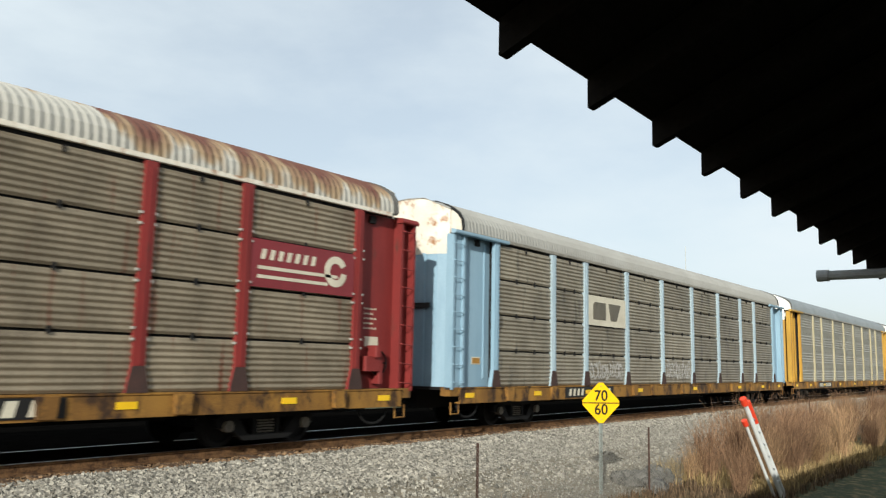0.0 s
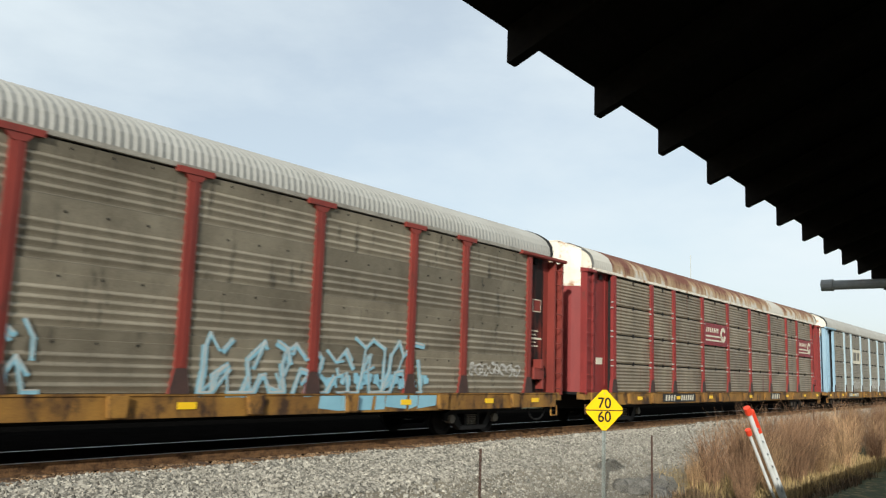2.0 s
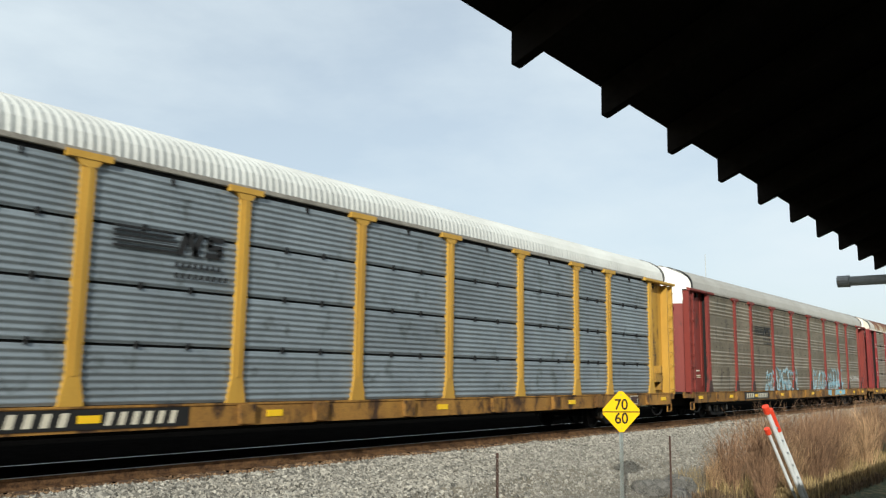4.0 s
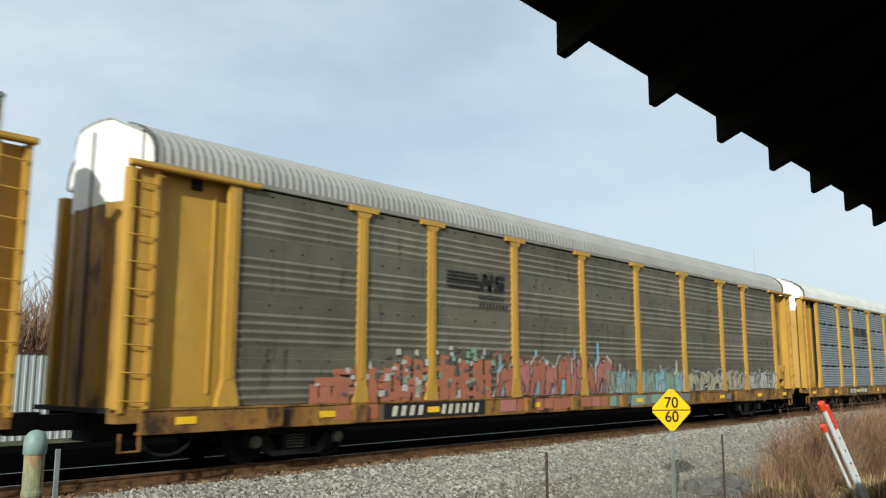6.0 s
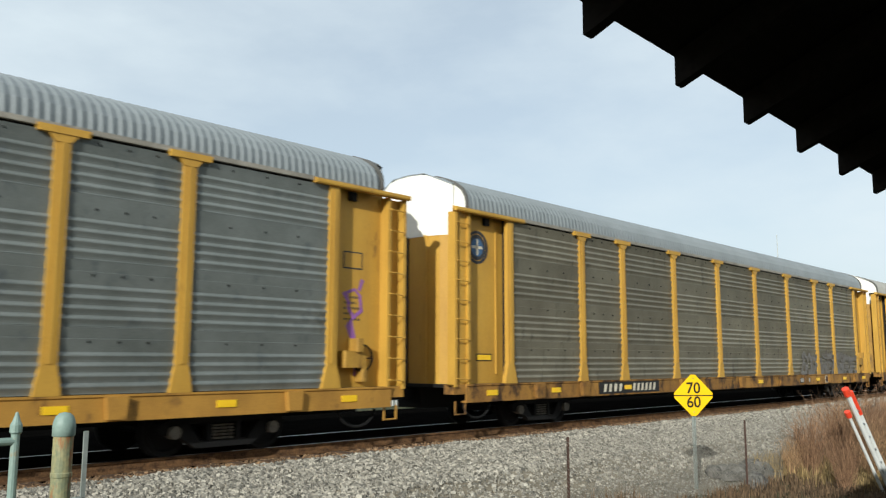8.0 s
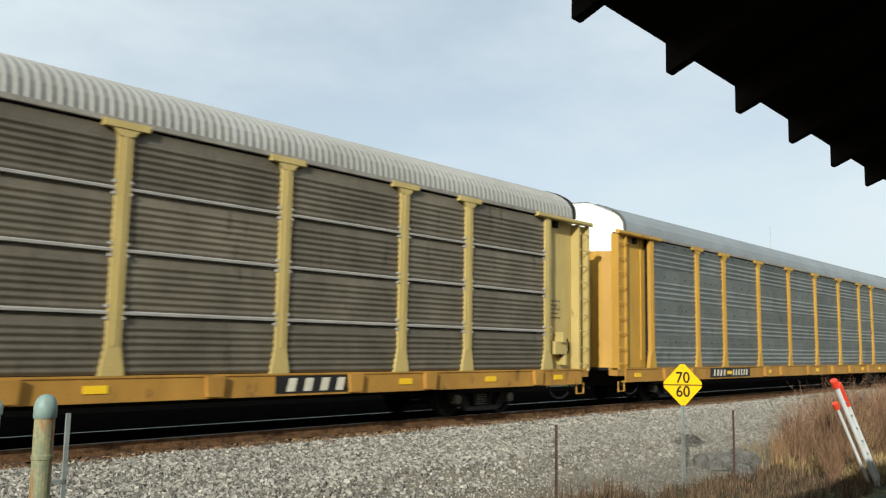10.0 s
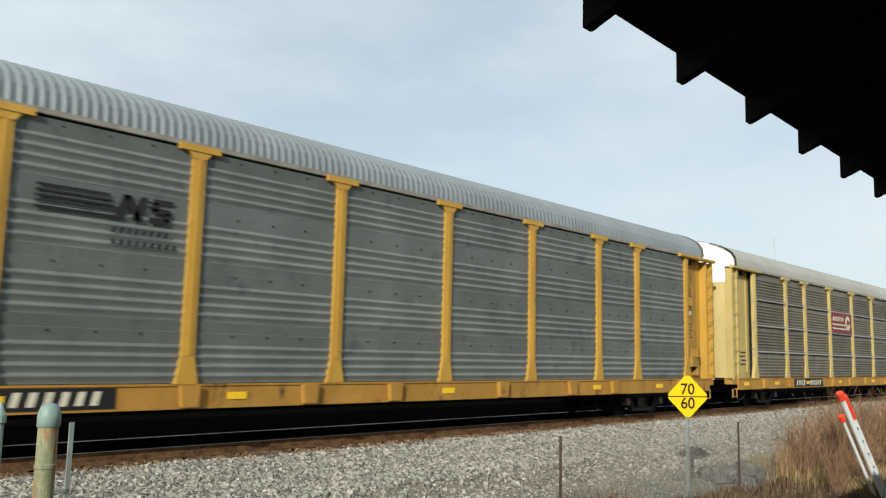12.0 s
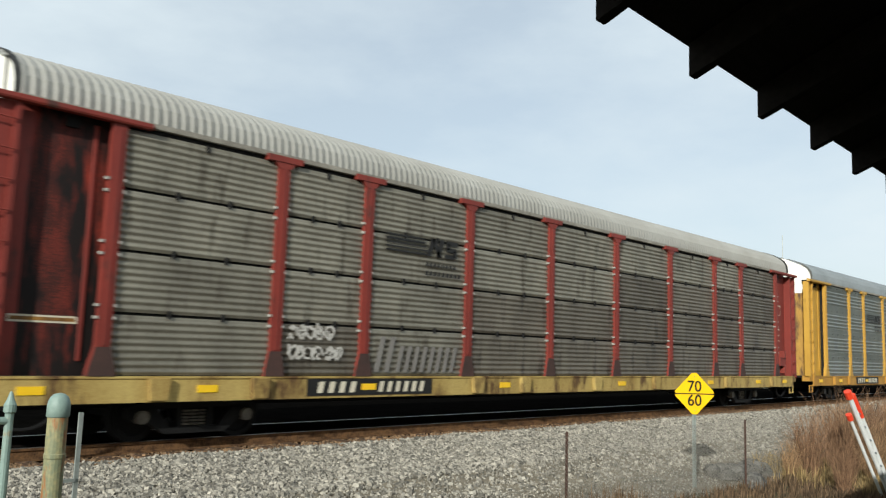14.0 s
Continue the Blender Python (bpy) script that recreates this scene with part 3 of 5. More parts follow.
END_PLAN = [(0.12, 0.0), (0.125, 0.35), (0.145, 0.62), (0.20, 0.86), (0.34, 1.14), (0.40, 1.22)]


def roof_height(y):
    return float(np.interp(-abs(y), [p[0] for p in ROOF[:9]], [p[1] for p in ROOF[:9]]))


def hood_height(y):
    """The end wall's top: flat across the middle, with straight shoulders."""
    return float(np.interp(abs(y), [0.0, 0.55, 1.14, 1.3], [5.51, 5.48, 5.19, 4.98]))


def bay_shape(d):
    X = (lambda a: a) if d > 0 else (lambda a: -a)
    s = Shape()
    s.box(min(X(0.72), X(POSTS[0])), max(X(0.72), X(POSTS[0])), -1.29, 1.12, SILL1, 4.6)
    return s


def header_shape(d):
    X = (lambda a: a) if d > 0 else (lambda a: -a)
    a, b = sorted((X(-0.04), X(2.25)))
    return Shape().prism([(-1.46, 4.55), (-1.585, 4.55), (-1.60, 4.575), (-1.60, 4.63), (-1.46, 4.67)], "x", a, b)


def end_door_shape(d, side):
    """One leaf of the round end doors, with a shallow upright rib."""
    outer = [(x, y + 0.02) for x, y in END_PLAN]
    outer[2:2] = [(0.13, 0.46), (0.105, 0.48), (0.11, 0.56), (0.145, 0.58)]
    inner = [(x + 0.05, y) for x, y in END_PLAN[::-1]]
    return Shape().prism([(d * x, side * y) for x, y in outer + inner], "z", SILL1 - 0.02, 4.15)


BAY_SHEET = Shape().box(0, 0.29, -1.285, -1.235, SILL1, 4.6).mesh("bay_sheet", M["yellow"])
STIFFENER = Shape().box(-0.025, 0.025, -1.318, -1.28, SILL1 + 0.2, 4.5, 0.004).mesh("stiffener", M["yellow"])
CORNER = Shape().box(-0.12, 0.12, 1.30, 1.50, SILL1, 4.5, 0.01).mesh("corner_post", M["yellow"])
LADDER = {d: ladder_panel(d).mesh("ladder_panel", M["yellow"]) for d in (1, -1)}
BAY = {d: bay_shape(d).mesh("end_bay", M["yellow"]) for d in (1, -1)}
HEADER = {d: header_shape(d).mesh("header_rail", M["yellow"]) for d in (1, -1)}
DOOR = {(d, s): end_door_shape(d, s).mesh("end_door", M["yellow"]) for d in (1, -1) for s in (1, -1)}
SEAM = {(d, top): Shape().box(*sorted((d * 0.098, d * 0.17)), -0.03, 0.03, SILL1, top).mesh("door_seam", M["black"]) for d in (1, -1) for top in (4.15, 5.36)}
LUG = Shape().box(-0.09, 0.09, -1.36, -1.285, 4.40, 4.55, 0.015).mesh("bay_bracket", M["gear"])
HINGE = Shape().box(-0.32, 0.32, -0.03, 0.03, -0.06, 0.06, 0.01).mesh("door_hinge", M["black"])


def hood_mesh(d):
    """The white upper end: a round wall under the arch."""
    pts = [(x, -y) for x, y in END_PLAN[:5][::-1]] + [(x, y) for x, y in END_PLAN[1:5]]
    n = len(pts)
    v = [(d * (x - 0.012), y, 4.13) for x, y in pts] + [(d * (x - 0.012), y, hood_height(y) + 0.01) for x, y in pts]
    v += [(d * 0.70, y, 4.13) for x, y in pts] + [(d * 0.70, y, hood_height(y)) for x, y in pts]
    f = []
    for i in range(n - 1):
        f += [(i, i + 1, n + i + 1, n + i), (2 * n + i, 2 * n + i + 1, 3 * n + i + 1, 3 * n + i), (i, i + 1, 2 * n + i + 1, 2 * n + i), (n + i, n + i + 1, 3 * n + i + 1, 3 * n + i)]
    return Shape().add(v, f).mesh("end_hood", M["white"])


def rim_mesh(d):
    """A thin dark arch where the end meets the roof sheets."""
    X = (lambda a: a) if d > 0 else (lambda a: -a)
    a, b = sorted((0.36, 0.405) if d > 0 else (-0.60, -0.655))
    out = [(y * 1.02, z + 0.035) for y, z in ROOF] + [(y * 0.985, z - 0.012) for y, z in ROOF[::-1]]
    return Shape().prism(out, "x", a, b).mesh("roof_rim", M["black"])


def end_plate_mesh(d):
    """The upright sheet that closes the roof behind the round end."""
    a, b = (0.375, 0.395) if d > 0 else (-0.64, -0.61)
    return Shape().prism([(y * 0.985, z - 0.012) for y, z in ROOF], "x", a, b).mesh("end_plate", M["white"])


def roof_end_mesh(d):
    """The smooth roof skin over the round end, up to the first rib."""
    ys = [-1.14, -0.86, -0.5, -0.25, 0.0, 0.25, 0.5, 0.86, 1.14]
    n = len(ys)
    px = [np.interp(abs(y), [p[1] for p in END_PLAN], [p[0] for p in END_PLAN]) - 0.03 for y in ys]
    v = [(d * x, y, hood_height(y) + 0.012 + h) for h in (0.0, 0.02) for x, y in zip(px, ys)] + [((0.40 if d > 0 else -0.61), y, roof_height(y) + 0.012 + h) for h in (0.0, 0.02) for y in ys]
    f = []
    for i in range(n - 1):
        f += [(i, i + 1, 2 * n + i + 1, 2 * n + i), (n + i, n + i + 1, 3 * n + i + 1, 3 * n + i), (i, i + 1, n + i + 1, n + i)]
    return Shape().add(v, f).mesh("roof_end", M["roof_grey"])


FLANGE = Shape().prism([(-1.44, 4.590), (-1.512, 4.590), (-1.516, 4.600), (-1.512, 4.672), (-1.44, 4.680)], "x", 0.42, BODY - 0.80).mesh("roof_flange", M["roof_flange"])
SHORT_HEADER = {d: Shape().prism([(-1.30, 4.50), (-1.555, 4.50), (-1.57, 4.53), (-1.55, 4.60), (-1.30, 4.64)], "x", *sorted((d * -0.04, d * 0.50))).mesh("header_rail", M["gear"]) for d in (1, -1)}
BRAKE_WHEEL = Shape().path([(0.24 * math.cos(math.pi * k / 8), -1.40, 0.24 * math.sin(math.pi * k / 8)) for k in range(17)], 0.018, 5).tube((-0.24, -1.40, 0), (0.24, -1.40, 0), 0.014, 5).tube((0, -1.40, -0.24), (0, -1.40, 0.24), 0.014, 5).tube((0, -1.43, 0), (0, -1.28, 0), 0.04, 8).mesh("brake_wheel", M["gear"])
HOOD = {d: hood_mesh(d) for d in (1, -1)}
RIM = {d: rim_mesh(d) for d in (1, -1)}
END_PLATE = {d: end_plate_mesh(d) for d in (1, -1)}
FOOT = Shape().prism([(-0.19, 0.0), (0.19, 0.0), (0.175, 0.13), (0.11, 0.40), (-0.11, 0.40), (-0.175, 0.13)], "y", -1.541, -1.536).mesh("post_foot", M["foot"])
RIVET = Shape().box(-0.015, 0.015, -1.504, -1.486, -0.015, 0.015, 0.003).mesh("rivet", M["gear"])
CLIP = Shape().box(-0.02, 0.02, -1.51, -1.46, -0.055, 0.055, 0.005).mesh("panel_clip", M["gear"])
ROOF_END = {d: roof_end_mesh(d) for d in (1, -1)}


def wheel_mesh():
    prof = [(0.0, -0.07), (0.10, -0.075), (0.10, -0.03), (0.27, -0.02), (0.30, -0.065), (0.375, -0.065), (0.38, 0.03), (0.405, 0.05), (0.405, 0.07), (0.30, 0.07), (0.27, 0.02), (0.10, 0.03), (0.10, 0.09), (0.0, 0.09)]
    n = 24
    v = [(r * math.cos(2 * math.pi * i / n), h, r * math.sin(2 * math.pi * i / n)) for r, h in prof for i in range(n)]
    f = [(k * n + i, k * n + (i + 1) % n, (k + 1) * n + (i + 1) % n, (k + 1) * n + i) for k in range(len(prof) - 1) for i in range(n)]
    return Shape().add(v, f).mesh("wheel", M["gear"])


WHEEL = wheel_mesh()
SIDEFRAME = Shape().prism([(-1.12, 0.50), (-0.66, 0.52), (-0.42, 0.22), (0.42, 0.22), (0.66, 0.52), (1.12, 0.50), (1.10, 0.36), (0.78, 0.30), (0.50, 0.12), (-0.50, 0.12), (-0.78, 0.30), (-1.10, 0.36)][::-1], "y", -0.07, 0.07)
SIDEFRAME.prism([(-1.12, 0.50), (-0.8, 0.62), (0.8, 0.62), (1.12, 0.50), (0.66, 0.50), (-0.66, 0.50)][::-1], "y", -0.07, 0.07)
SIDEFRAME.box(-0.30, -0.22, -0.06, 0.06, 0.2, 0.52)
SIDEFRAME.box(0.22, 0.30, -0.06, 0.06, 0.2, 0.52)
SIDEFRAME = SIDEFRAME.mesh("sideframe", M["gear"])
BEARING = Shape().prism([(0.1 * math.cos(a * math.pi / 5), 0.38 + 0.1 * math.sin(a * math.pi / 5)) for a in range(10)], "y", -0.14, 0.02).mesh("bearing_cap", M["bearing"])
SPRINGS = Shape()
for k in (-0.14, 0.0, 0.14):
    for h in range(5):
        SPRINGS.prism([(k + 0.06 * math.cos(a * math.pi / 4), 0.06 * math.sin(a * math.pi / 4)) for a in range(8)], "z", 0.24 + 0.05 * h, 0.265 + 0.05 * h)
SPRINGS = SPRINGS.mesh("truck_spring", M["bearing"])
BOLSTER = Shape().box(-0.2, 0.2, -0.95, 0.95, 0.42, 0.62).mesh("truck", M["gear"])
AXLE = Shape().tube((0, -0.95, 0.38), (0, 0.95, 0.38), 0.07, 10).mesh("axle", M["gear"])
STIRRUP = Shape().path([(0, 0, 0.66), (0, 0, 0.40), (0.30, 0, 0.40), (0.30, 0, 0.66)], 0.022, 6).mesh("stirrup_step", M["sill"])
POCKET = Shape().prism([(-0.13, 0.66), (0.13, 0.66), (0.16, 0.97), (-0.16, 0.97)], "y", -1.60, -1.50).mesh("stake_pocket", M["sill"])
REFLECT = Shape().box(-0.17, 0.17, -1.525, -1.51, 0.76, 0.87).mesh("reflector", M["reflector"])
COUPLER = Shape().box(-0.72, 0.3, -0.11, 0.11, 0.66, 0.90, 0.02)
COUPLER.prism([(-0.95, -0.16), (-0.70, -0.18), (-0.66, 0.16), (-0.80, 0.2), (-0.95, 0.08)], "z", 0.62, 0.94)
COUPLER = COUPLER.mesh("coupler", M["gear"])
HOSE = Shape().path([(0.9 + 0.42 * math.cos(a), -1.3, 0.60 - 0.30 * math.sin(a)) for a in [math.pi * k / 12 for k in range(13)]], 0.025, 6).mesh("air_hose", M["gear"])
BRAKE = Shape().box(-0.32, 0.12, -1.5, -1.2, 0.0, 0.30, 0.02).box(-0.08, 0.08, -1.56, -1.2, 0.28, 0.52, 0.02).box(0.1, 0.22, -1.49, -1.2, -0.25, 0.25, 0.02).mesh("brake_gear_box", M["yellow"])
sill = Shape().prism([(-1.51, SILL0), (-1.36, SILL0), (-1.36, SILL0 + 0.03), (-1.47, SILL0 + 0.05), (-1.47, SILL1 - 0.05), (-1.40, SILL1), (-1.53, SILL1), (-1.53, SILL1 - 0.03), (-1.51, SILL1 - 0.05)], "x", 0.35, BODY - 0.35)
sill.box(0.0, 0.35, -1.47, -1.2, 0.80, 1.0)
sill.box(BODY - 0.35, BODY, -1.47, -1.2, 0.80, 1.0)
SILL = sill.mesh("side_sill", M["sill"])
FRAME = Shape().box(0.05, BODY - 0.05, -1.40, 1.48, 0.93, 1.0)
FRAME.box(0.2, BODY - 0.2, -0.36, 0.36, 0.48, 0.93).box(0.3, BODY - 0.3, 1.40, 1.5, 0.63, 0.93)
for k in range(9):
    FRAME.box(5.6 + 2 * k - 0.05, 5.6 + 2 * k + 0.05, -1.3, 1.3, 0.66, 0.93)
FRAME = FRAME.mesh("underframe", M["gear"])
# Added solid filler; its dark colour gives the shade behind the panel seams.
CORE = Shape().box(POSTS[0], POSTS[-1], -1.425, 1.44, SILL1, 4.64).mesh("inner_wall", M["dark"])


def letters(s, x0, x1, z0, z1, y, n, r, t=0.22):
    """Plain slanted bars in place of characters."""
    w, e = (x1 - x0) / n, 0.12 * (z1 - z0)
    for k in range(n):
        p, q = x0 + k * w + 0.12 * w, x0 + (k + 1) * w - 0.40 * w
        s.prism([(p - e, z0), (q - e, z0), (q + e, z1), (p + e, z1)], "y", y - 0.005, y)


def stroke(s, p, q, y, weight, r):
    d = Vector((q[0] - p[0], q[1] - p[1]))
    if d.length < 0.02:
        return
    n, e = Vector((-d.y, d.x)).normalized() * weight * r.uniform(0.35, 0.6), d.normalized() * weight * 0.3
    s.prism([(p[0] - n.x - e.x, p[1] - n.y - e.y), (q[0] - n.x * 0.8 + e.x, q[1] - n.y * 0.8 + e.y), (q[0] + n.x + e.x, q[1] + n.y + e.y), (p[0] + n.x * 0.7 - e.x, p[1] + n.y * 0.7 - e.y)], "y", y - 0.003, y)


def scrawl(x0, x1, z0, z1, y, seed, letter=0.8, weight=0.12):
    """Spray-painted letter outlines: for each letter a bent loop and a few spurs."""
    r = random.Random(seed)
    s, x, k = Shape(), x0, 0
    while x < x1 - 0.2:
        w, h = letter * r.uniform(0.75, 1.2), (z1 - z0) * r.uniform(0.8, 1.0)
        lean = r.uniform(-0.15, 0.25)
        loop = []
        n = r.choice((6, 7, 8))
        for i in range(n + 1):
            a = 2 * math.pi * (i % n) / n + 0.4
            px = x + w * (0.5 + 0.5 * math.cos(a) * r.uniform(0.6, 1.1))
            pz = z0 + h * (0.5 + 0.5 * math.sin(a) * r.uniform(0.65, 1.05))
            loop.append((px + lean * (pz - z0), pz))
        loop[-1] = loop[0]
        for p, q in zip(loop, loop[1:]):
            if r.random() < 0.88:
                stroke(s, p, q, y - 0.0004 * (k % 9), weight, r)
                k += 1
        for i in range(r.choice((2, 3, 4))):
            p = (x + w * r.uniform(0.15, 0.85), z0 + h * r.uniform(0.1, 0.9))
            q = (p[0] + w * r.uniform(-0.35, 0.35), p[1] + h * r.uniform(-0.5, 0.5))
            stroke(s, p, (q[0], min(max(q[1], z0), z1)), y - 0.0004 * (k % 9), weight, r)
            k += 1
        x += w * 0.9
    return s


def blotches(x0, x1, z0, z1, y, seed, weight):
    """Patches of filled-in spray paint."""
    r = random.Random(seed)
    s = Shape()
    for k in range(int((x1 - x0) * 16)):
        p = (r.uniform(x0, x1), r.uniform(z0 + 0.1, z0 + (z1 - z0) * 0.8))
        a = r.uniform(0.7, 2.4)
        ln = (z1 - z0) * r.uniform(0.12, 0.45)
        q = (p[0] + ln * math.cos(a), min(z1, p[1] + ln * math.sin(a)))
        stroke(s, p, q, y - 0.0004 * (k % 9), weight * r.uniform(0.4, 1.4), r)
    return s


GLYPH = [(0.0, 0.0), (0.06, 0.55), (0.02, 0.86), (0.26, 1.0), (0.48, 0.80), (0.72, 0.97), (0.94, 0.72), (0.90, 0.40), (1.04, 0.0), (0.74, 0.0), (0.66, 0.36), (0.46, 0.42), (0.34, 0.0)]


def blocks(x0, x1, z0, z1, y, seed, letter, odd=None, grow=0.0, line=0.0):
    """Filled wild-style letters; odd picks every second one."""
    r, s, x, k = random.Random(seed), Shape(), x0, 0
    while x < x1 - letter * 0.5:
        w, h, lean = letter * r.uniform(0.85, 1.2), (z1 - z0) * r.uniform(0.72, 1.0), r.uniform(-0.1, 0.2)
        flip = r.random() < 0.5
        pts = []
        for u, v in GLYPH:
            u, v = u + r.uniform(-0.09, 0.09), v + (r.uniform(-0.09, 0.09) if v > 0 else 0)
            u = 1 - u if flip else u
            cx, cz = u - 0.5, v - 0.5
            pts.append((x + w * (0.5 + cx * (1 + grow)) + lean * h * v, z0 + h * max(0.0, 0.5 + cz * (1 + grow * 0.7))))
        if line:
            q = random.Random(seed * 31 + k)
            for i in range(len(pts)):
                if q.random() < 0.8:
                    stroke(s, pts[i], pts[(i + 1) % len(pts)], y - 0.0003 * i, line * q.uniform(0.6, 1.3), q)
            for i in range(4):
                p0, p1 = q.choice(pts), q.choice(pts)
                stroke(s, p0, (p0[0] * 0.5 + p1[0] * 0.5, p0[1] * 0.5 + p1[1] * 0.5), y - 0.0003 * (i + 14), line * 0.7, q)
        elif odd is None or k % 2 == odd:
            s.prism(pts, "y", y - 0.003, y)
        x, k = x + w * 0.92, k + 1
    return s


def spires(x0, x1, z0, z1, y, seed):
    """A ragged skyline of background paint."""
    r, s, x = random.Random(seed), Shape(), x0
    while x < x1:
        w, h = r.uniform(0.15, 0.4), (z1 - z0) * r.uniform(0.35, 1.0)
        s.prism([(x, z0), (x + w, z0), (x + w * 0.95, z0 + h * 0.55), (x + w * 0.65, z0 + h * 0.6), (x + w * 0.6, z0 + h), (x + w * 0.38, z0 + h), (x + w * 0.35, z0 + h * 0.7), (x + w * 0.05, z0 + h * 0.6)], "y", y - 0.003, y)
        x += w * r.uniform(0.8, 1.6)
    return s


def piece(c, x0, x1, z0, z1, fill, fill2, edge, seed, letter=0.8, back=None, rise=0.3):
    """A finished graffiti piece: background, dark edge, two fills and highlight strokes."""
    paint = []
    if back:
        paint.append((spires(x0 + 0.1, x1, z0, z1 + rise, -1.503, seed + 9), back))
    paint.append((blocks(x0, x1, z0, z1, -1.508, seed, letter, None, 0.20), "g_white" if fill == "g_orange" else edge))
    paint.append((blocks(x0, x1, z0, z1, -1.514, seed, letter, 0), fill))
    paint.append((blocks(x0, x1, z0, z1, -1.514, seed, letter, 1), fill2))
    paint.append((blocks(x0, x1, z0, z1, -1.519, seed, letter, line=0.045), edge))
    paint.append((blocks(x0 + 0.05, x1, z0 + 0.03, z1 + 0.04, -1.526, seed + 3, letter, line=0.028), "g_white" if fill == "g_straw" else fill))
    for s, col in paint:
        tagged(part("graffiti", s, M[col], c, "filled spray-paint letters"), kind="stuff")


def bar_piece(c, x0, x1, z0, z1, fill, flecks, seed):
    """A worn piece of crossing upright and level bars, with small bright flecks between them."""
    r, s = random.Random(seed), Shape()
    x, k = x0, 0
    while x < x1:
        w = r.uniform(0.10, 0.26)
        t = (x - x0) / (x1 - x0)
        top = z0 + (z1 - z0) * min(1.0, 0.45 + 1.3 * t) * r.uniform(0.7, 1.0)
        lean = r.uniform(-0.05, 0.05)
        s.prism([(x, z0), (x + w, z0), (x + w + lean, top - r.uniform(0, 0.05)), (x + lean, top)], "y", -1.514 - 0.0005 * (k % 7), -1.508)
        x += w * r.uniform(1.0, 1.7)
        k += 1
    for k in range(int((x1 - x0) * 5)):
        a, z, ln = r.uniform(x0, x1 - 0.5), r.uniform(z0, z0 + 0.62 * (z1 - z0)), r.uniform(0.3, 0.9)
        s.prism([(a, z), (a + ln, z + r.uniform(-0.02, 0.03)), (a + ln, z + 0.09), (a, z + r.uniform(0.07, 0.13))], "y", -1.519 - 0.0005 * (k % 7), -1.511)
    tagged(part("graffiti", s, M[fill], c, "rust-orange spray-paint bars"), kind="stuff")
    for col in flecks:
        s = Shape()
        for k in range(int((x1 - x0) * 5)):
            a = x0 + (x1 - x0) * r.random() ** 0.6
            z, w, h = z0 + (z1 - z0) * r.uniform(0.0, 1.05) * min(1.0, 0.4 + 1.3 * (a - x0) / (x1 - x0)), r.uniform(0.06, 0.18), r.uniform(0.05, 0.15)
            s.prism([(a, z), (a + w, z + r.uniform(-0.03, 0.03)), (a + w * 0.9, z + h), (a + 0.02, z + h)], "y", -1.5255 - 0.0004 * (k % 5), -1.520)
        tagged(part("graffiti", s, M[col], c, "small spray-paint flecks"), kind="stuff")


def sill_paint(c, x0, x1, colours, seed):
    """Overspray that runs down on the side sill."""
    r, x = random.Random(seed), x0
    while x < x1:
        w = r.uniform(0.25, 0.9)
        part("overspray", Shape().prism([(x, 0.66 + r.uniform(0, 0.08)), (x + w, 0.66 + r.uniform(0, 0.08)), (x + w * 1.05, 0.97), (x + 0.04, 0.97)], "y", -1.516, -1.5115), M[r.choice(colours)], c)
        x += w * r.uniform(1.0, 1.15)


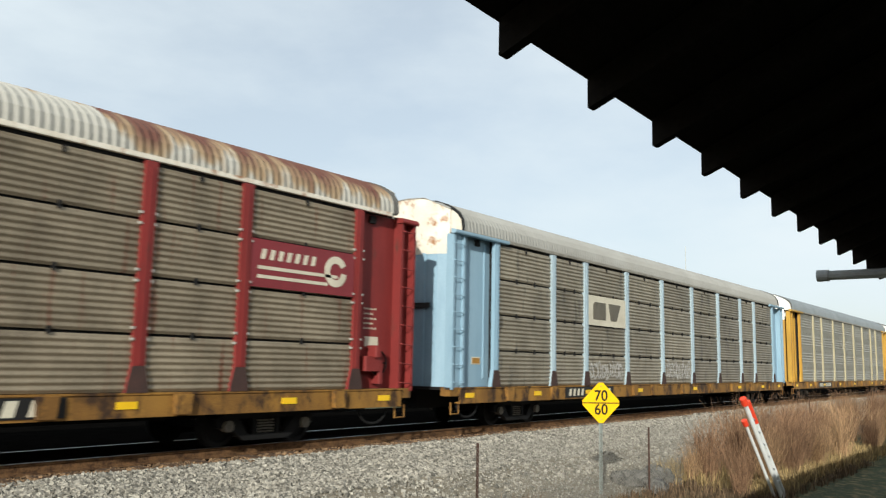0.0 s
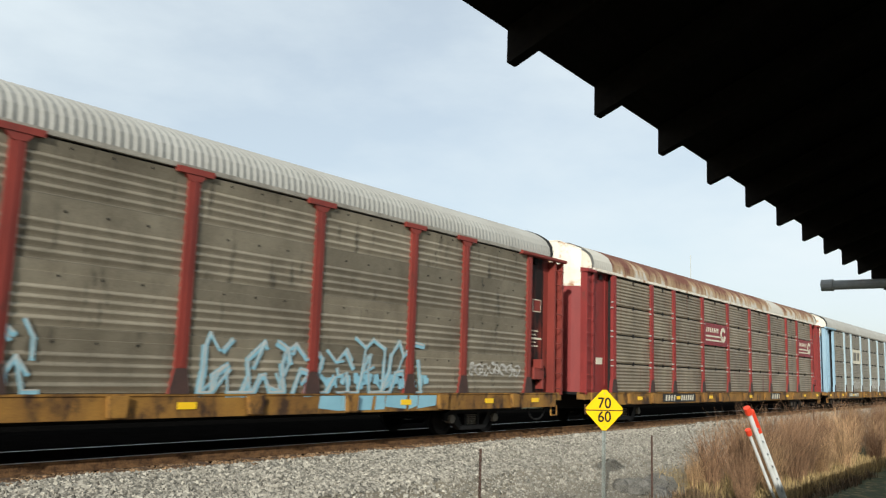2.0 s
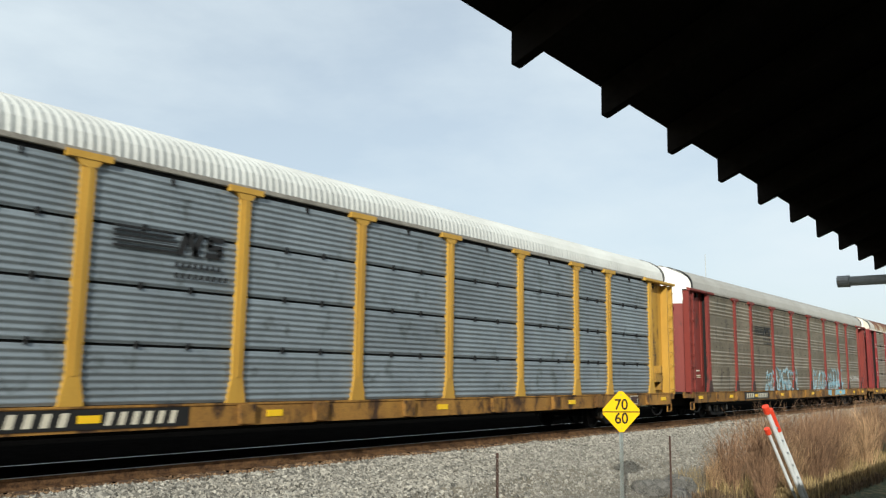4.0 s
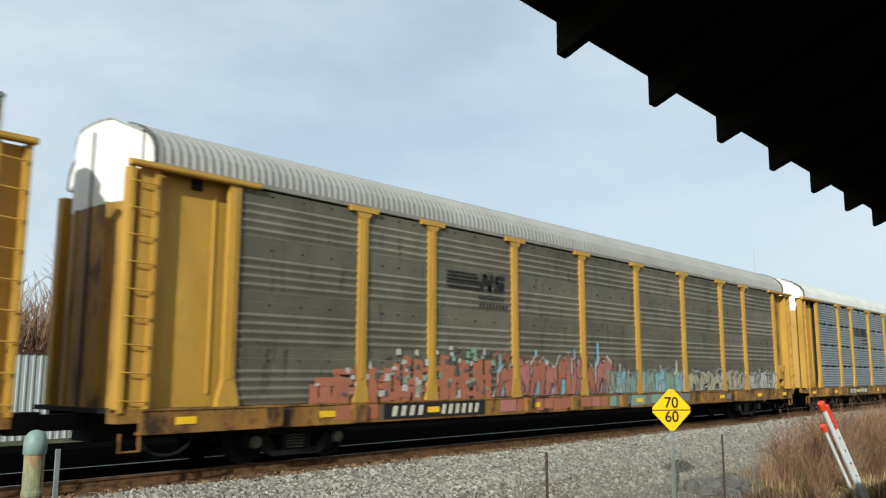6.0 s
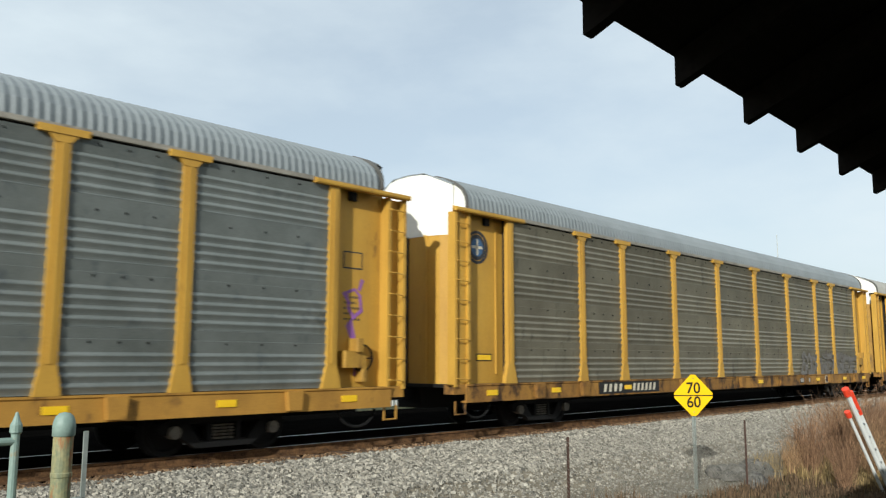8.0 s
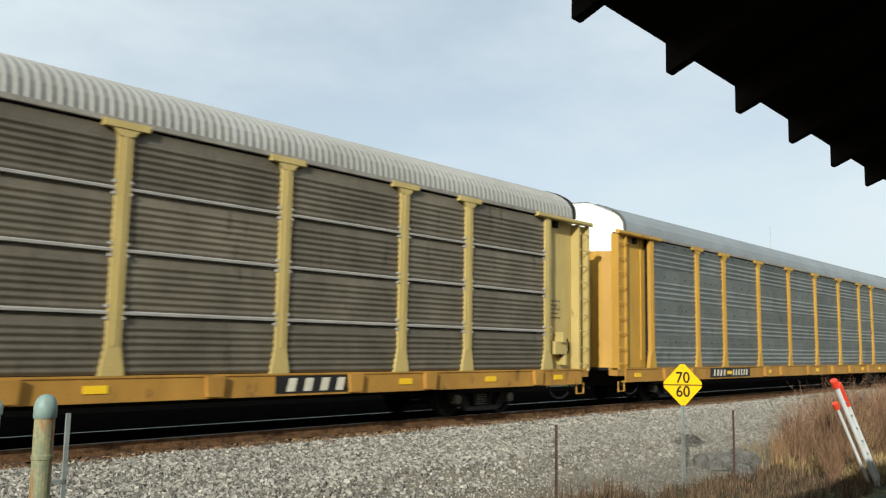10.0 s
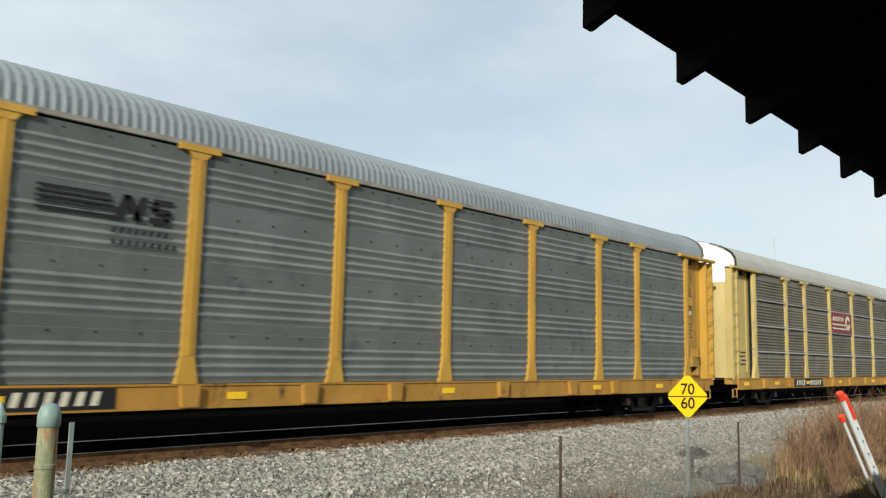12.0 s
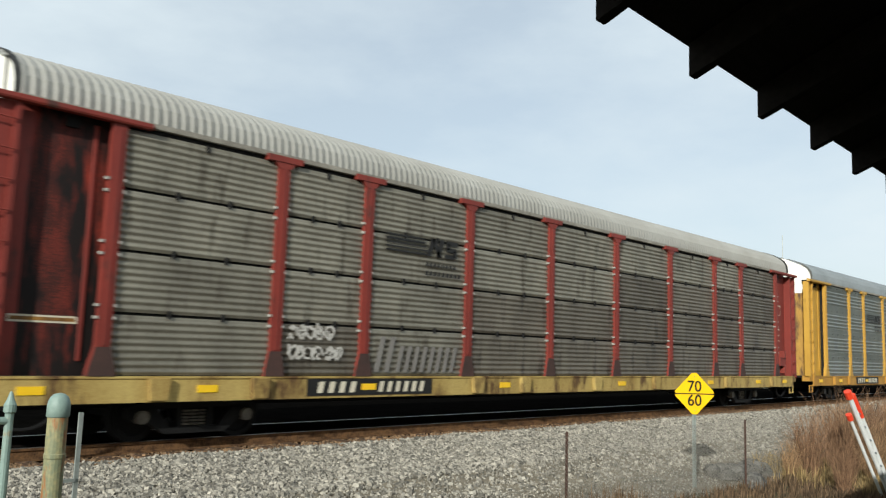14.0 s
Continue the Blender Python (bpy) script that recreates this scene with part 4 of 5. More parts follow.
def railcar(label, paint, panels, roof, style, cap, sill_paint="sill", dark_base=False, brackets=False, brake=True, seed=0, hinges=(), posts=None, sooty=None):
    """An enclosed autorack on its flatcar: x along the train from its rear corner, z from the rail."""
    r = random.Random(seed)
    c = new("autorack_railcar")
    tagged(c, label, "railcar", "autorack train")
    P = M[paint]
    part("underframe", FRAME, None, c)
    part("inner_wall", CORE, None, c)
    part("side_sill", SILL, M[sill_paint], c, "worn yellow flatcar side sill")
    part("roof", ROOF_ME, M[roof], c, "ribbed arched metal roof")
    part("roof_flange", FLANGE, M["white_rusty"] if seed == 2 else None, c, "grimy flange along the roof edge")
    for i in range(9):
        w = POSTS[i + 1] - POSTS[i] - 0.2
        for k in range(4):
            part("side_panel", panel(w, style, k == 3), M[sooty if sooty and (i > 4 and k < 3 or i > 2 and k == 0 or (i, k) in ((4, 1), (3, 1), (8, 3), (1, 0))) else panels[(i * 7 + k * 3 + seed) % len(panels)]], c, at=(POSTS[i] + 0.1, 0, SILL1 + 0.01 + k * (H_GROUP if style == "group" else H)))
        if style == "group":
            for k in range(4):
                for u in (0.25, 0.5, 0.75):
                    part("rivet", RIVET, None, c, at=(POSTS[i] + 0.1 + u * w, 0, SILL1 + k * (H_GROUP if style == "group" else H) + 0.72))
        if style == "ledge":
            for k in range(1, 4):
                if ("ledge", round(w, 3)) not in PANELS:
                    PANELS[("ledge", round(w, 3))] = Shape().prism([(-1.46, -0.035), (-1.525, -0.030), (-1.53, 0.0), (-1.46, 0.028)], "x", 0, w).mesh("ledge_strip", M["clip_white"])
                part("ledge_strip", PANELS[("ledge", round(w, 3))], None, c, at=(POSTS[i] + 0.1, 0, SILL1 + k * H))
        if style == "seam":
            for k in range(1, 5):
                for u in ((0.33, 0.67) if k < 4 and seed != 2 else (0.5,)):
                    part("panel_clip", CLIP, None, c, at=(POSTS[i] + 0.1 + u * w, 0, SILL1 + k * H - (0.0 if k < 4 else 0.08)))
    for i, x in enumerate(POSTS):
        part("post", END_POST if i in (0, 9) else POST[cap], M[posts] if posts and 0 < i < 9 else P, c, at=(x, 0, SILL1))
        if dark_base:
            part("post_foot", FOOT, None, c, "dark grimy post foot", at=(x, 0, SILL1))
        if brackets:
            tagged(part("bracket", BRACKET, None, c, "pale bolted brackets", at=(x, 0, SILL1)), kind="stuff")
    for d, x in ((1, 0.0), (-1, BODY)):
        part("end_bay", BAY[d], M["red_grimed"] if (seed, d) in ((10, 1), (3, -1)) else M["yellow_grimed"] if seed in (4, 5, 6, 9) and d < 0 else P, c, at=(x, 0, 0))
        lp = part("ladder_panel", LADDER[d], P, c, at=(x, 0, 0))
        for k in range(9):
            part("ladder_rung", RUNG, P, lp, at=(0.01 if d > 0 else -0.45, 0, SILL1 + 0.12 + 0.40 * k))
        part("bay_sheet", BAY_SHEET, P, c, at=(x + (0.44 if d > 0 else -0.73), 0, 0))
        part("stiffener", STIFFENER, P, c, at=(x + d * 1.55, 0, 0))
        part("corner_post", CORNER, P, c, at=(x + d * 0.34, 0, 0))
        part("header_rail", SHORT_HEADER[d] if seed == 2 else HEADER[d], P, c, at=(x, 0, 0))
        part("end_hood", HOOD[d], M["white_rusty" if seed in (1, 2) else "white"], c, "white arched roof end", at=(x, 0, 0))
        part("roof_end", ROOF_END[d], M["roof_edge"] if d < 0 and seed not in (1, 2, 3, 10) else M["white_rusty" if seed == 2 else roof], c, at=(x, 0, 0))
        part("end_plate", END_PLATE[d], M["roof_edge"] if d < 0 else M["white_rusty" if seed in (1, 2) else "white"], c, at=(x, 0, 0))
        part("roof_rim", RIM[d], M["black"] if seed in (1, 3, 8, 10) else M["roof_edge"], c, at=(x, 0, 0))
        part("door_seam", SEAM[(d, 5.36 if seed in (5, 9) else 4.15)], None, c, "dark gap between the end doors", at=(x, 0, 0))
        part("bay_bracket", LUG, None, c, at=(x + d * 1.2, 0, 0))
        for sd in (1, -1):
            # On cars 5 and 9 the stained paint also stands in for shade.
            dr = part("end_door", DOOR[(d, sd)], M["yellow_grimed"] if seed in (5, 9) else P, c, "stained end door, darkened for the next car's shade" if seed in (5, 9) else "", at=(x, 0, 0))
            for hz in (hinges if d > 0 else ()):
                part("door_hinge", HINGE, None, dr, at=pose(d * 0.10, sd * 0.42, hz, 0, 0, 90))
        part("coupler", COUPLER, None, c, at=Matrix.Translation((x, 0, 0)) @ pose(0, 0, 0, 0, 0, 0 if d > 0 else 180))
        part("air_hose", HOSE, None, c, at=(x if d > 0 else x - 1.9, 0, 0))
        part("stirrup_step", STIRRUP, M[sill_paint], c, at=(x + (0.1 if d > 0 else -0.45), -1.42, 0))
        t = part("truck", BOLSTER, None, c, at=(x + d * 3.55, 0, 0))
        for sd in (-0.98, 0.98):
            part("sideframe", SIDEFRAME, None, t, at=(0, sd, 0))
            tagged(part("truck_spring", SPRINGS, None, t, at=(0, sd, 0)), kind="stuff")
            for a in (-0.89, 0.89):
                part("bearing_cap", BEARING, None, t, at=pose(a, sd, 0, 0, 0, 0 if sd < 0 else 180))
        for a in (-0.89, 0.89):
            part("axle", AXLE, None, t, at=(a, 0, 0))
            for sd in (-0.755, 0.755):
                part("wheel", WHEEL, None, t, at=pose(a, sd, 0.38, 0, 0, 0 if sd < 0 else 180))
    if brake:
        part("brake_gear_box", BRAKE, M["yellow_grimed"] if paint == "yellow" else P, c, at=(BODY - 1.15, 0, SILL1 + 0.35))
        part("brake_wheel", BRAKE_WHEEL, None, c, "dark steel hand-brake wheel", at=(BODY - 0.98, 0, SILL1 + 0.52))
    for x in [2.6, 4.4, 9.6, 11.4, 13.9, 16.8, 19.2, 21.6, 24.9]:
        part("stake_pocket", POCKET, M[sill_paint], c, at=(x + r.uniform(-0.3, 0.3), 0, 0))
    for x in [1.0, 3.6, 10.3, 15.0, 20.6, 23.6, 26.0]:
        part("reflector", REFLECT, None, c, "yellow reflective patch", at=(x + r.uniform(-0.3, 0.3), 0, 0))
    # number board on the sill, and stencils
    nx = 5.35 + r.uniform(-0.15, 0.15)
    nb = part("number_board", Shape().box(nx, nx + 3.0, -1.522, -1.512, 0.67, 0.955), M["black"], c, "black board with cream characters")
    s = Shape()
    letters(s, nx + 0.2, nx + 1.15, 0.72, 0.91, -1.523, 4, r)
    letters(s, nx + 1.6, nx + 2.85, 0.72, 0.91, -1.523, 6, r)
    part("reflector", Shape().box(nx + 1.2, nx + 1.54, -1.528, -1.5225, 0.76, 0.87), M["reflector"], nb, "yellow reflective patch")
    if seed in (2, 8):
        letters(s, 18.0, 19.4, 0.70, 0.92, -1.523, 4, r)
        part("number_board", Shape().box(17.8, 19.6, -1.522, -1.512, 0.67, 0.955), M["black"], c, "black board with cream characters")
    tagged(part("lettering", s, M["mark"], nb), kind="stuff")
    s = Shape()
    for k in range(5):
        letters(s, BODY - 1.35, BODY - 0.95 - 0.1 * (k % 2), 2.2 + 0.10 * k, 2.24 + 0.10 * k, -1.291, 6, r)
    tagged(part("stencil", s, M["mark"] if paint in ("red", "brown_red", "blue") else M["mark_dark"], c, "small stencilled data"), kind="stuff")
    return c


def emblem_stripes(c, bay, r):
    """Horizontal stripes running into block shapes, as on the grey panels."""
    x0, z0 = POSTS[bay] + 0.45, SILL1 + 2.55 * H - 0.22
    s = Shape()
    for k in range(5):
        s.box(x0, x0 + 1.16 - 0.04 * k, -1.513, -1.503, z0 + 0.29 + 0.075 * k, z0 + 0.322 + 0.075 * k)
    zb, zt = z0 + 0.28, z0 + 0.64      # heavy slanted shapes at the stripes' end
    for p, lean in ((1.14, 0.06), (1.30, -0.10), (1.40, 0.06)):
        s.prism([(x0 + p - lean, zb), (x0 + p + 0.11 - lean, zb), (x0 + p + 0.11 + lean, zt), (x0 + p + lean, zt)], "y", -1.514, -1.503)
    for za, e in ((zb, 0.0), (z0 + 0.42, 0.03), (zt - 0.085, 0.06)):
        s.box(x0 + 1.60 + e, x0 + 1.90 + e, -1.513, -1.503, za, za + 0.085)
    s.box(x0 + 1.64, x0 + 1.74, -1.513, -1.503, z0 + 0.46, zt - 0.05)
    s.box(x0 + 1.84, x0 + 1.94, -1.513, -1.503, zb + 0.04, z0 + 0.45)
    letters(s, x0 + 1.05, x0 + 1.95, z0 + 0.08, z0 + 0.16, -1.513, 8, r, 0.3)
    letters(s, x0 + 1.05, x0 + 2.1, z0 - 0.09, z0 - 0.01, -1.513, 9, r, 0.3)
    tagged(part("emblem", s, M["black"], c, "dark painted railway emblem"), kind="stuff")


def emblem_wine(c, bay, r, row=2):
    """A wine-red plate with white strokes and a ring."""
    x0, x1 = POSTS[bay] + 0.12, POSTS[bay + 1] - 0.12
    z0, z1 = SILL1 + row * H + 0.02, SILL1 + (row + 1) * H - 0.02
    p = part("emblem_plate", Shape().box(x0, x1, -1.520, -1.503, z0, z1), M["wine"], c, "wine-red emblem plate")
    s, w = Shape(), x1 - x0
    letters(s, x0 + 0.08 * w, x0 + 0.62 * w, z0 + 0.5, z0 + 0.68, -1.521, 7, r, 0.28)
    for k in range(2):
        s.box(x0 + 0.06 * w, x0 + (0.72 + 0.1 * k) * w, -1.528, -1.521, z0 + 0.16 + 0.16 * k, z0 + 0.22 + 0.16 * k)
    cx, cz, R0, R1 = x0 + 0.80 * w, z0 + 0.45, 0.16, 0.30
    for k in range(18):
        a, b = math.pi * 2 * k / 20 + 0.5, math.pi * 2 * (k + 1) / 20 + 0.5
        s.prism([(cx + R0 * math.cos(a), cz + R0 * math.sin(a)), (cx + R1 * math.cos(a), cz + R1 * math.sin(a)), (cx + R1 * math.cos(b), cz + R1 * math.sin(b)), (cx + R0 * math.cos(b), cz + R0 * math.sin(b))], "y", -1.528, -1.521)
    tagged(part("emblem_lettering", s, M["mark"], p, "white emblem strokes"), kind="stuff")


def emblem_white(c, bay):
    x0, x1 = POSTS[bay] + 0.12, POSTS[bay + 1] - 0.15
    z0 = SILL1 + 2 * H - 0.02
    p = part("emblem_plate", Shape().box(x0, x1, -1.520, -1.503, z0, z0 + H), M["mark"], c, "white emblem plate")
    s, w = Shape(), x1 - x0
    s.prism([(x0 + 0.12 * w, z0 + 0.18), (x0 + 0.45 * w, z0 + 0.18), (x0 + 0.45 * w, z0 + 0.70), (x0 + 0.16 * w, z0 + 0.70), (x0 + 0.12 * w, z0 + 0.62)], "y", -1.528, -1.521)
    s.prism([(x0 + 0.58 * w, z0 + 0.18), (x0 + 0.74 * w, z0 + 0.18), (x0 + 0.86 * w, z0 + 0.70), (x0 + 0.52 * w, z0 + 0.70)], "y", -1.528, -1.521)
    tagged(part("emblem_lettering", s, M["panel_brown"], p, "grey emblem shapes"), kind="stuff")


def graffiti(c, x0, x1, z0, z1, colours, seed, letter=0.8, weight=0.06, fill=()):
    for k, col in enumerate(fill):
        g = part("graffiti", blotches(x0, x1, z0, z1, -1.505 - 0.006 * k, seed + 30 + k, 0.13), M[col], c, "filled spray-paint patches")
        tagged(g, kind="stuff")
    for k, col in enumerate(colours):
        g = part("graffiti", scrawl(x0, x1, z0, z1, -1.517 - 0.006 * k, seed + k, letter, weight * (1.0 if k == 0 else 0.6)), M[col], c, "spray-painted letter outlines")
        tagged(g, kind="stuff")


CARS = {}
Y, R_ = "yellow", "red"
CARS[-1] = railcar("yellow autorack with silver corrugated panels", Y, ["panel_pale"], "roof_grey", "group", False, seed=21, posts="silver_post")
CARS[0] = railcar("yellow autorack with silver corrugated panels and pale roof", Y, ["panel_pale"], "roof_grey", "group", False, seed=20, posts="silver_post")
CARS[1] = railcar("light blue autorack with grimy brown-grey panels", "blue", ["panel_dirty"], "roof_cream", "seam", False, seed=1, posts="pale_grey", brake=False, dark_base=True, hinges=(2.9,))
CARS[2] = railcar("red autorack with rust-streaked roof and grimy panels", R_, ["panel_rusty"], "roof_rust", "seam", False, seed=2, brackets=True, dark_base=True)
CARS[3] = railcar("oxide red autorack with grimy panels and blue graffiti", "brown_red", ["panel_dirty"], "roof_cream", "group", True, seed=3, dark_base=True, hinges=(3.3,))
CARS[4] = railcar("yellow autorack with bright silver panels", Y, ["panel_blue"], "roof_white", "seam", True, seed=4)
CARS[5] = railcar("yellow autorack with weathered panels and a long graffiti band", Y, ["panel_grey"], "roof_cream", "group", True, seed=5)
CARS[6] = railcar("yellow autorack with weathered grey panels and faded graffiti", Y, ["panel_grey"], "roof_grey", "group", True, seed=6)
CARS[7] = railcar("yellow autorack with clean silver panels", Y, ["panel_silver"], "roof_grey", "group", True, "sill_clean", seed=7)
CARS[8] = railcar("pale yellow autorack with browned panels and a wine-red plate", "pale_yellow", ["panel_brown"], "roof_cream", "ledge", True, "sill_clean", seed=8, brackets=True, hinges=(2.35, 3.85))
CARS[9] = railcar("yellow autorack with silver-grey panels and a dark emblem", Y, ["panel_silver"], "roof_grey", "group", True, "sill_clean", seed=9)
CARS[10] = railcar("red autorack with grimy seamed panels and white graffiti", "brown_red", ["panel_sooty"], "roof_cream", "seam", True, "sill_pale", seed=10, brackets=True, dark_base=True, sooty="panel_black")

emblem_white(CARS[1], 2)
graffiti(CARS[1], POSTS[2] + 0.2, POSTS[3] - 0.2, 1.15, 1.75, ["g_white"], 31, 0.3, 0.05)
graffiti(CARS[1], POSTS[4] + 0.2, POSTS[5] - 0.2, 1.15, 1.85, ["g_white"], 32, 0.3, 0.05)
emblem_wine(CARS[2], 3, random.Random(5))
emblem_wine(CARS[2], 8, random.Random(6))
emblem_stripes(CARS[3], 2, random.Random(7))
for dz, line, col in ((0.0, 0.11, "g_cyan"), (0.03, 0.03, "g_white")):
    s = blocks(POSTS[2] + 1.5, POSTS[4] + 0.9, 1.03 + dz, 2.0 + dz, -1.507 - 0.2 * dz, 48, 0.8, line=line)
    tagged(part("graffiti", s, M[col], CARS[3], "angular spray-painted letter outlines"), kind="stuff")
    s = blocks(POSTS[5] + 0.4, POSTS[7] + 0.7, 1.0 + dz, 2.12 + dz, -1.507 - 0.2 * dz, 45, 1.0, line=line)
    tagged(part("graffiti", s, M[col], CARS[3], "angular spray-painted letter outlines"), kind="stuff")
graffiti(CARS[3], POSTS[6] + 0.2, POSTS[7] + 0.6, 1.0, 1.35, [], 46, fill=["g_cyan"])
graffiti(CARS[3], POSTS[8] + 0.2, POSTS[9] - 0.4, 1.4, 1.75, ["g_white"], 47, 0.3, 0.04)
emblem_stripes(CARS[4], 2, random.Random(13))
emblem_stripes(CARS[5], 2, random.Random(8))
bar_piece(CARS[5], POSTS[1] - 1.2, POSTS[2] + 1.9, 1.0, 1.95, "g_orange", ["g_white", "g_green", "g_dark"], 50)
piece(CARS[5], POSTS[2] + 2.0, POSTS[4] + 1.2, 1.02, 1.98, "g_orange", "g_pink", "g_edge", 52, 0.62, "g_cyan", 0.36)
piece(CARS[5], POSTS[4] + 1.0, POSTS[6] - 0.1, 1.02, 1.70, "g_green", "g_cyan", "g_grey", 57, 0.6, "g_white", 0.25)
piece(CARS[5], POSTS[6] + 0.1, POSTS[8], 1.02, 1.72, "g_straw", "g_straw", "g_umber", 58, 0.8)
piece(CARS[5], POSTS[8] + 0.1, POSTS[9] - 0.2, 1.04, 1.66, "g_white", "g_grey", "g_faded", 60, 0.6, "g_white", 0.1)
sill_paint(CARS[5], POSTS[0] + 2.2, POSTS[2] + 0.3, ["g_orange", "g_orange", "g_dark"], 80)
sill_paint(CARS[5], POSTS[3] - 0.6, POSTS[4] + 0.9, ["g_orange", "g_pink", "g_orange"], 81)
sill_paint(CARS[5], POSTS[4] + 1.2, POSTS[6], ["g_green", "g_grey", "g_green"], 82)
for k, (line, col) in enumerate(((0.17, "g_umber"), (0.12, "g_faded"))):
    s = blocks(POSTS[6] + 1.1, POSTS[9] - 0.5, 1.06, 1.85, -1.507 - 0.005 * k, 63 + k % 2, 0.95, line=line)
    tagged(part("graffiti", s, M[col], CARS[6], "faded grey spray-painted letter strokes"), kind="stuff")
sill_paint(CARS[3], POSTS[6] + 0.2, POSTS[7] + 0.5, ["g_cyan"], 83)
emblem_wine(CARS[8], 3, random.Random(10))
emblem_stripes(CARS[9], 2, random.Random(11))
emblem_stripes(CARS[10], 2, random.Random(12))
graffiti(CARS[10], POSTS[1] + 0.25, POSTS[2] - 0.55, 1.62, 1.88, ["g_white"], 71, 0.22, 0.045)
graffiti(CARS[10], POSTS[1] + 0.25, POSTS[2] - 0.45, 1.28, 1.54, ["g_white"], 72, 0.22, 0.045)
s, x = Shape(), (POSTS[2] + POSTS[3]) / 2 - 1.1
letters(s, x, x + 0.5, 1.08, 1.72, -1.517, 2, random.Random(73))
letters(s, x + 0.52, x + 2.2, 1.08, 1.56, -1.517, 8, random.Random(74))
tagged(part("graffiti", s, M["g_grey"], CARS[10], "grey painted block strokes"), kind="stuff")


def placard(c, x, z, w, h, mat, label, y=-1.291, border=None):
    """A flat plate or stencil patch on the end bay sheet."""
    p = part("placard", Shape().box(x - w / 2, x + w / 2, y - 0.006, y, z - h / 2, z + h / 2), M[mat], c, label)
    if border:
        e = 0.025
        part("placard_face", Shape().box(x - w / 2 + e, x + w / 2 - e, y - 0.009, y - 0.0065, z - h / 2 + e, z + h / 2 - e), M[border], p)


placard(CARS[2], 1.2, 1.93, 0.40, 0.20, "mark", "white stencil patch")
placard(CARS[2], BODY - 1.1, 1.95, 0.40, 0.20, "mark", "white stencil patch")
placard(CARS[1], 1.25, 1.62, 0.36, 0.18, "mark", "brown placard with a white border", border="sill")
placard(CARS[3], 1.15, 1.55, 0.6, 0.09, "mark", "white-edged yellow stripe", border="sill")
placard(CARS[3], 1.1, 1.75, 0.5, 0.05, "mark", "white stencil line")
placard(CARS[3], BODY - 1.05, 3.3, 0.42, 0.34, "mark", "white outlined box", border="brown_red")
placard(CARS[3], BODY - 1.05, 2.42, 0.5, 0.05, "mark", "white stencil line")
placard(CARS[10], 1.05, 1.75, 0.9, 0.10, "mark", "white-edged yellow stripe", border="sill")
placard(CARS[10], BODY - 1.05, 3.3, 0.42, 0.34, "mark", "white outlined box", border="brown_red")
placard(CARS[6], 1.15, 1.55, 0.5, 0.16, "black", "yellow label with a black border", border="reflector")
placard(CARS[6], BODY - 1.1, 2.05, 0.36, 0.16, "black", "yellow label with a black border", border="reflector")
placard(CARS[6], 21.6, 0.81, 0.52, 0.26, "mark", "white stencil box on the sill", y=-1.512, border="foot")
placard(CARS[6], 19.2, 0.80, 1.0, 0.18, "black", "worn dark number patch on the sill", y=-1.512, border="clip_white")
placard(CARS[5], 20.9, 0.81, 0.40, 0.24, "black", "black stencil box on the sill", y=-1.518, border="g_grey")
placard(CARS[4], BODY - 3.1, 0.81, 0.50, 0.26, "mark", "white stencil box on the sill", y=-1.512, border="foot")
placard(CARS[7], BODY - 1.15, 3.3, 0.46, 0.32, "mark_dark", "black outlined box", border="yellow")
placard(CARS[9], BODY - 1.15, 3.3, 0.46, 0.32, "mark_dark", "black outlined box", border="yellow")
placard(CARS[9], BODY - 1.15, 2.95, 0.22, 0.12, "mark", "small white stencil patch")
for dz, dx in ((1.45, 0.0), (1.58, 0.06), (1.71, -0.05), (1.84, 0.03)):
    placard(CARS[8], 1.25 + dx, dz, 0.42, 0.05, "mark_dark", "dark stencil line")
# purple scrawl on a front end bay, round emblem on a rear one
part("graffiti", scrawl(BODY - 1.32, BODY - 0.95, 2.2, 2.95, -1.293, 77, 0.4, 0.07), M["g_purple"], CARS[7], "purple scrawl")
part("graffiti", Shape().prism([(BODY - 1.30, 2.1), (BODY - 1.16, 2.25), (BODY - 1.02, 1.75), (BODY - 1.0, 1.2), (BODY - 1.09, 1.2), (BODY - 1.10, 1.7)], "y", -1.296, -1.292), M["g_purple"], CARS[7], "purple scrawl")
disc = Shape()
for R0, R1 in ((0.30, 0.36), (0.20, 0.28)):
    for k in range(24):
        a, b = math.pi * 2 * k / 24, math.pi * 2 * (k + 1) / 24
        disc.prism([(0.93 + R0 * math.cos(a), 3.9 + R0 * math.sin(a)), (0.93 + R1 * math.cos(a), 3.9 + R1 * math.sin(a)), (0.93 + R1 * math.cos(b), 3.9 + R1 * math.sin(b)), (0.93 + R0 * math.cos(b), 3.9 + R0 * math.sin(b))], "y", -1.30, -1.291)
part("emblem", disc, M["mark_dark"], CARS[6], "dark ring of a round emblem")
part("emblem", Shape().prism([(0.93 + 0.2 * math.cos(math.pi * k / 10), 3.9 + 0.2 * math.sin(math.pi * k / 10)) for k in range(20)], "y", -1.296, -1.291), M["logo_blue"], CARS[6], "blue disc of a round emblem")
part("emblem", Shape().box(0.76, 1.10, -1.302, -1.297, 3.87, 3.93).box(0.90, 0.96, -1.302, -1.297, 3.73, 4.07), M["mark"], CARS[6], "white cross of a round emblem")

# ---------------------------------------------------------------- the depot eave
EAVE_Y, TAIL_Z = 1.385, 2.57


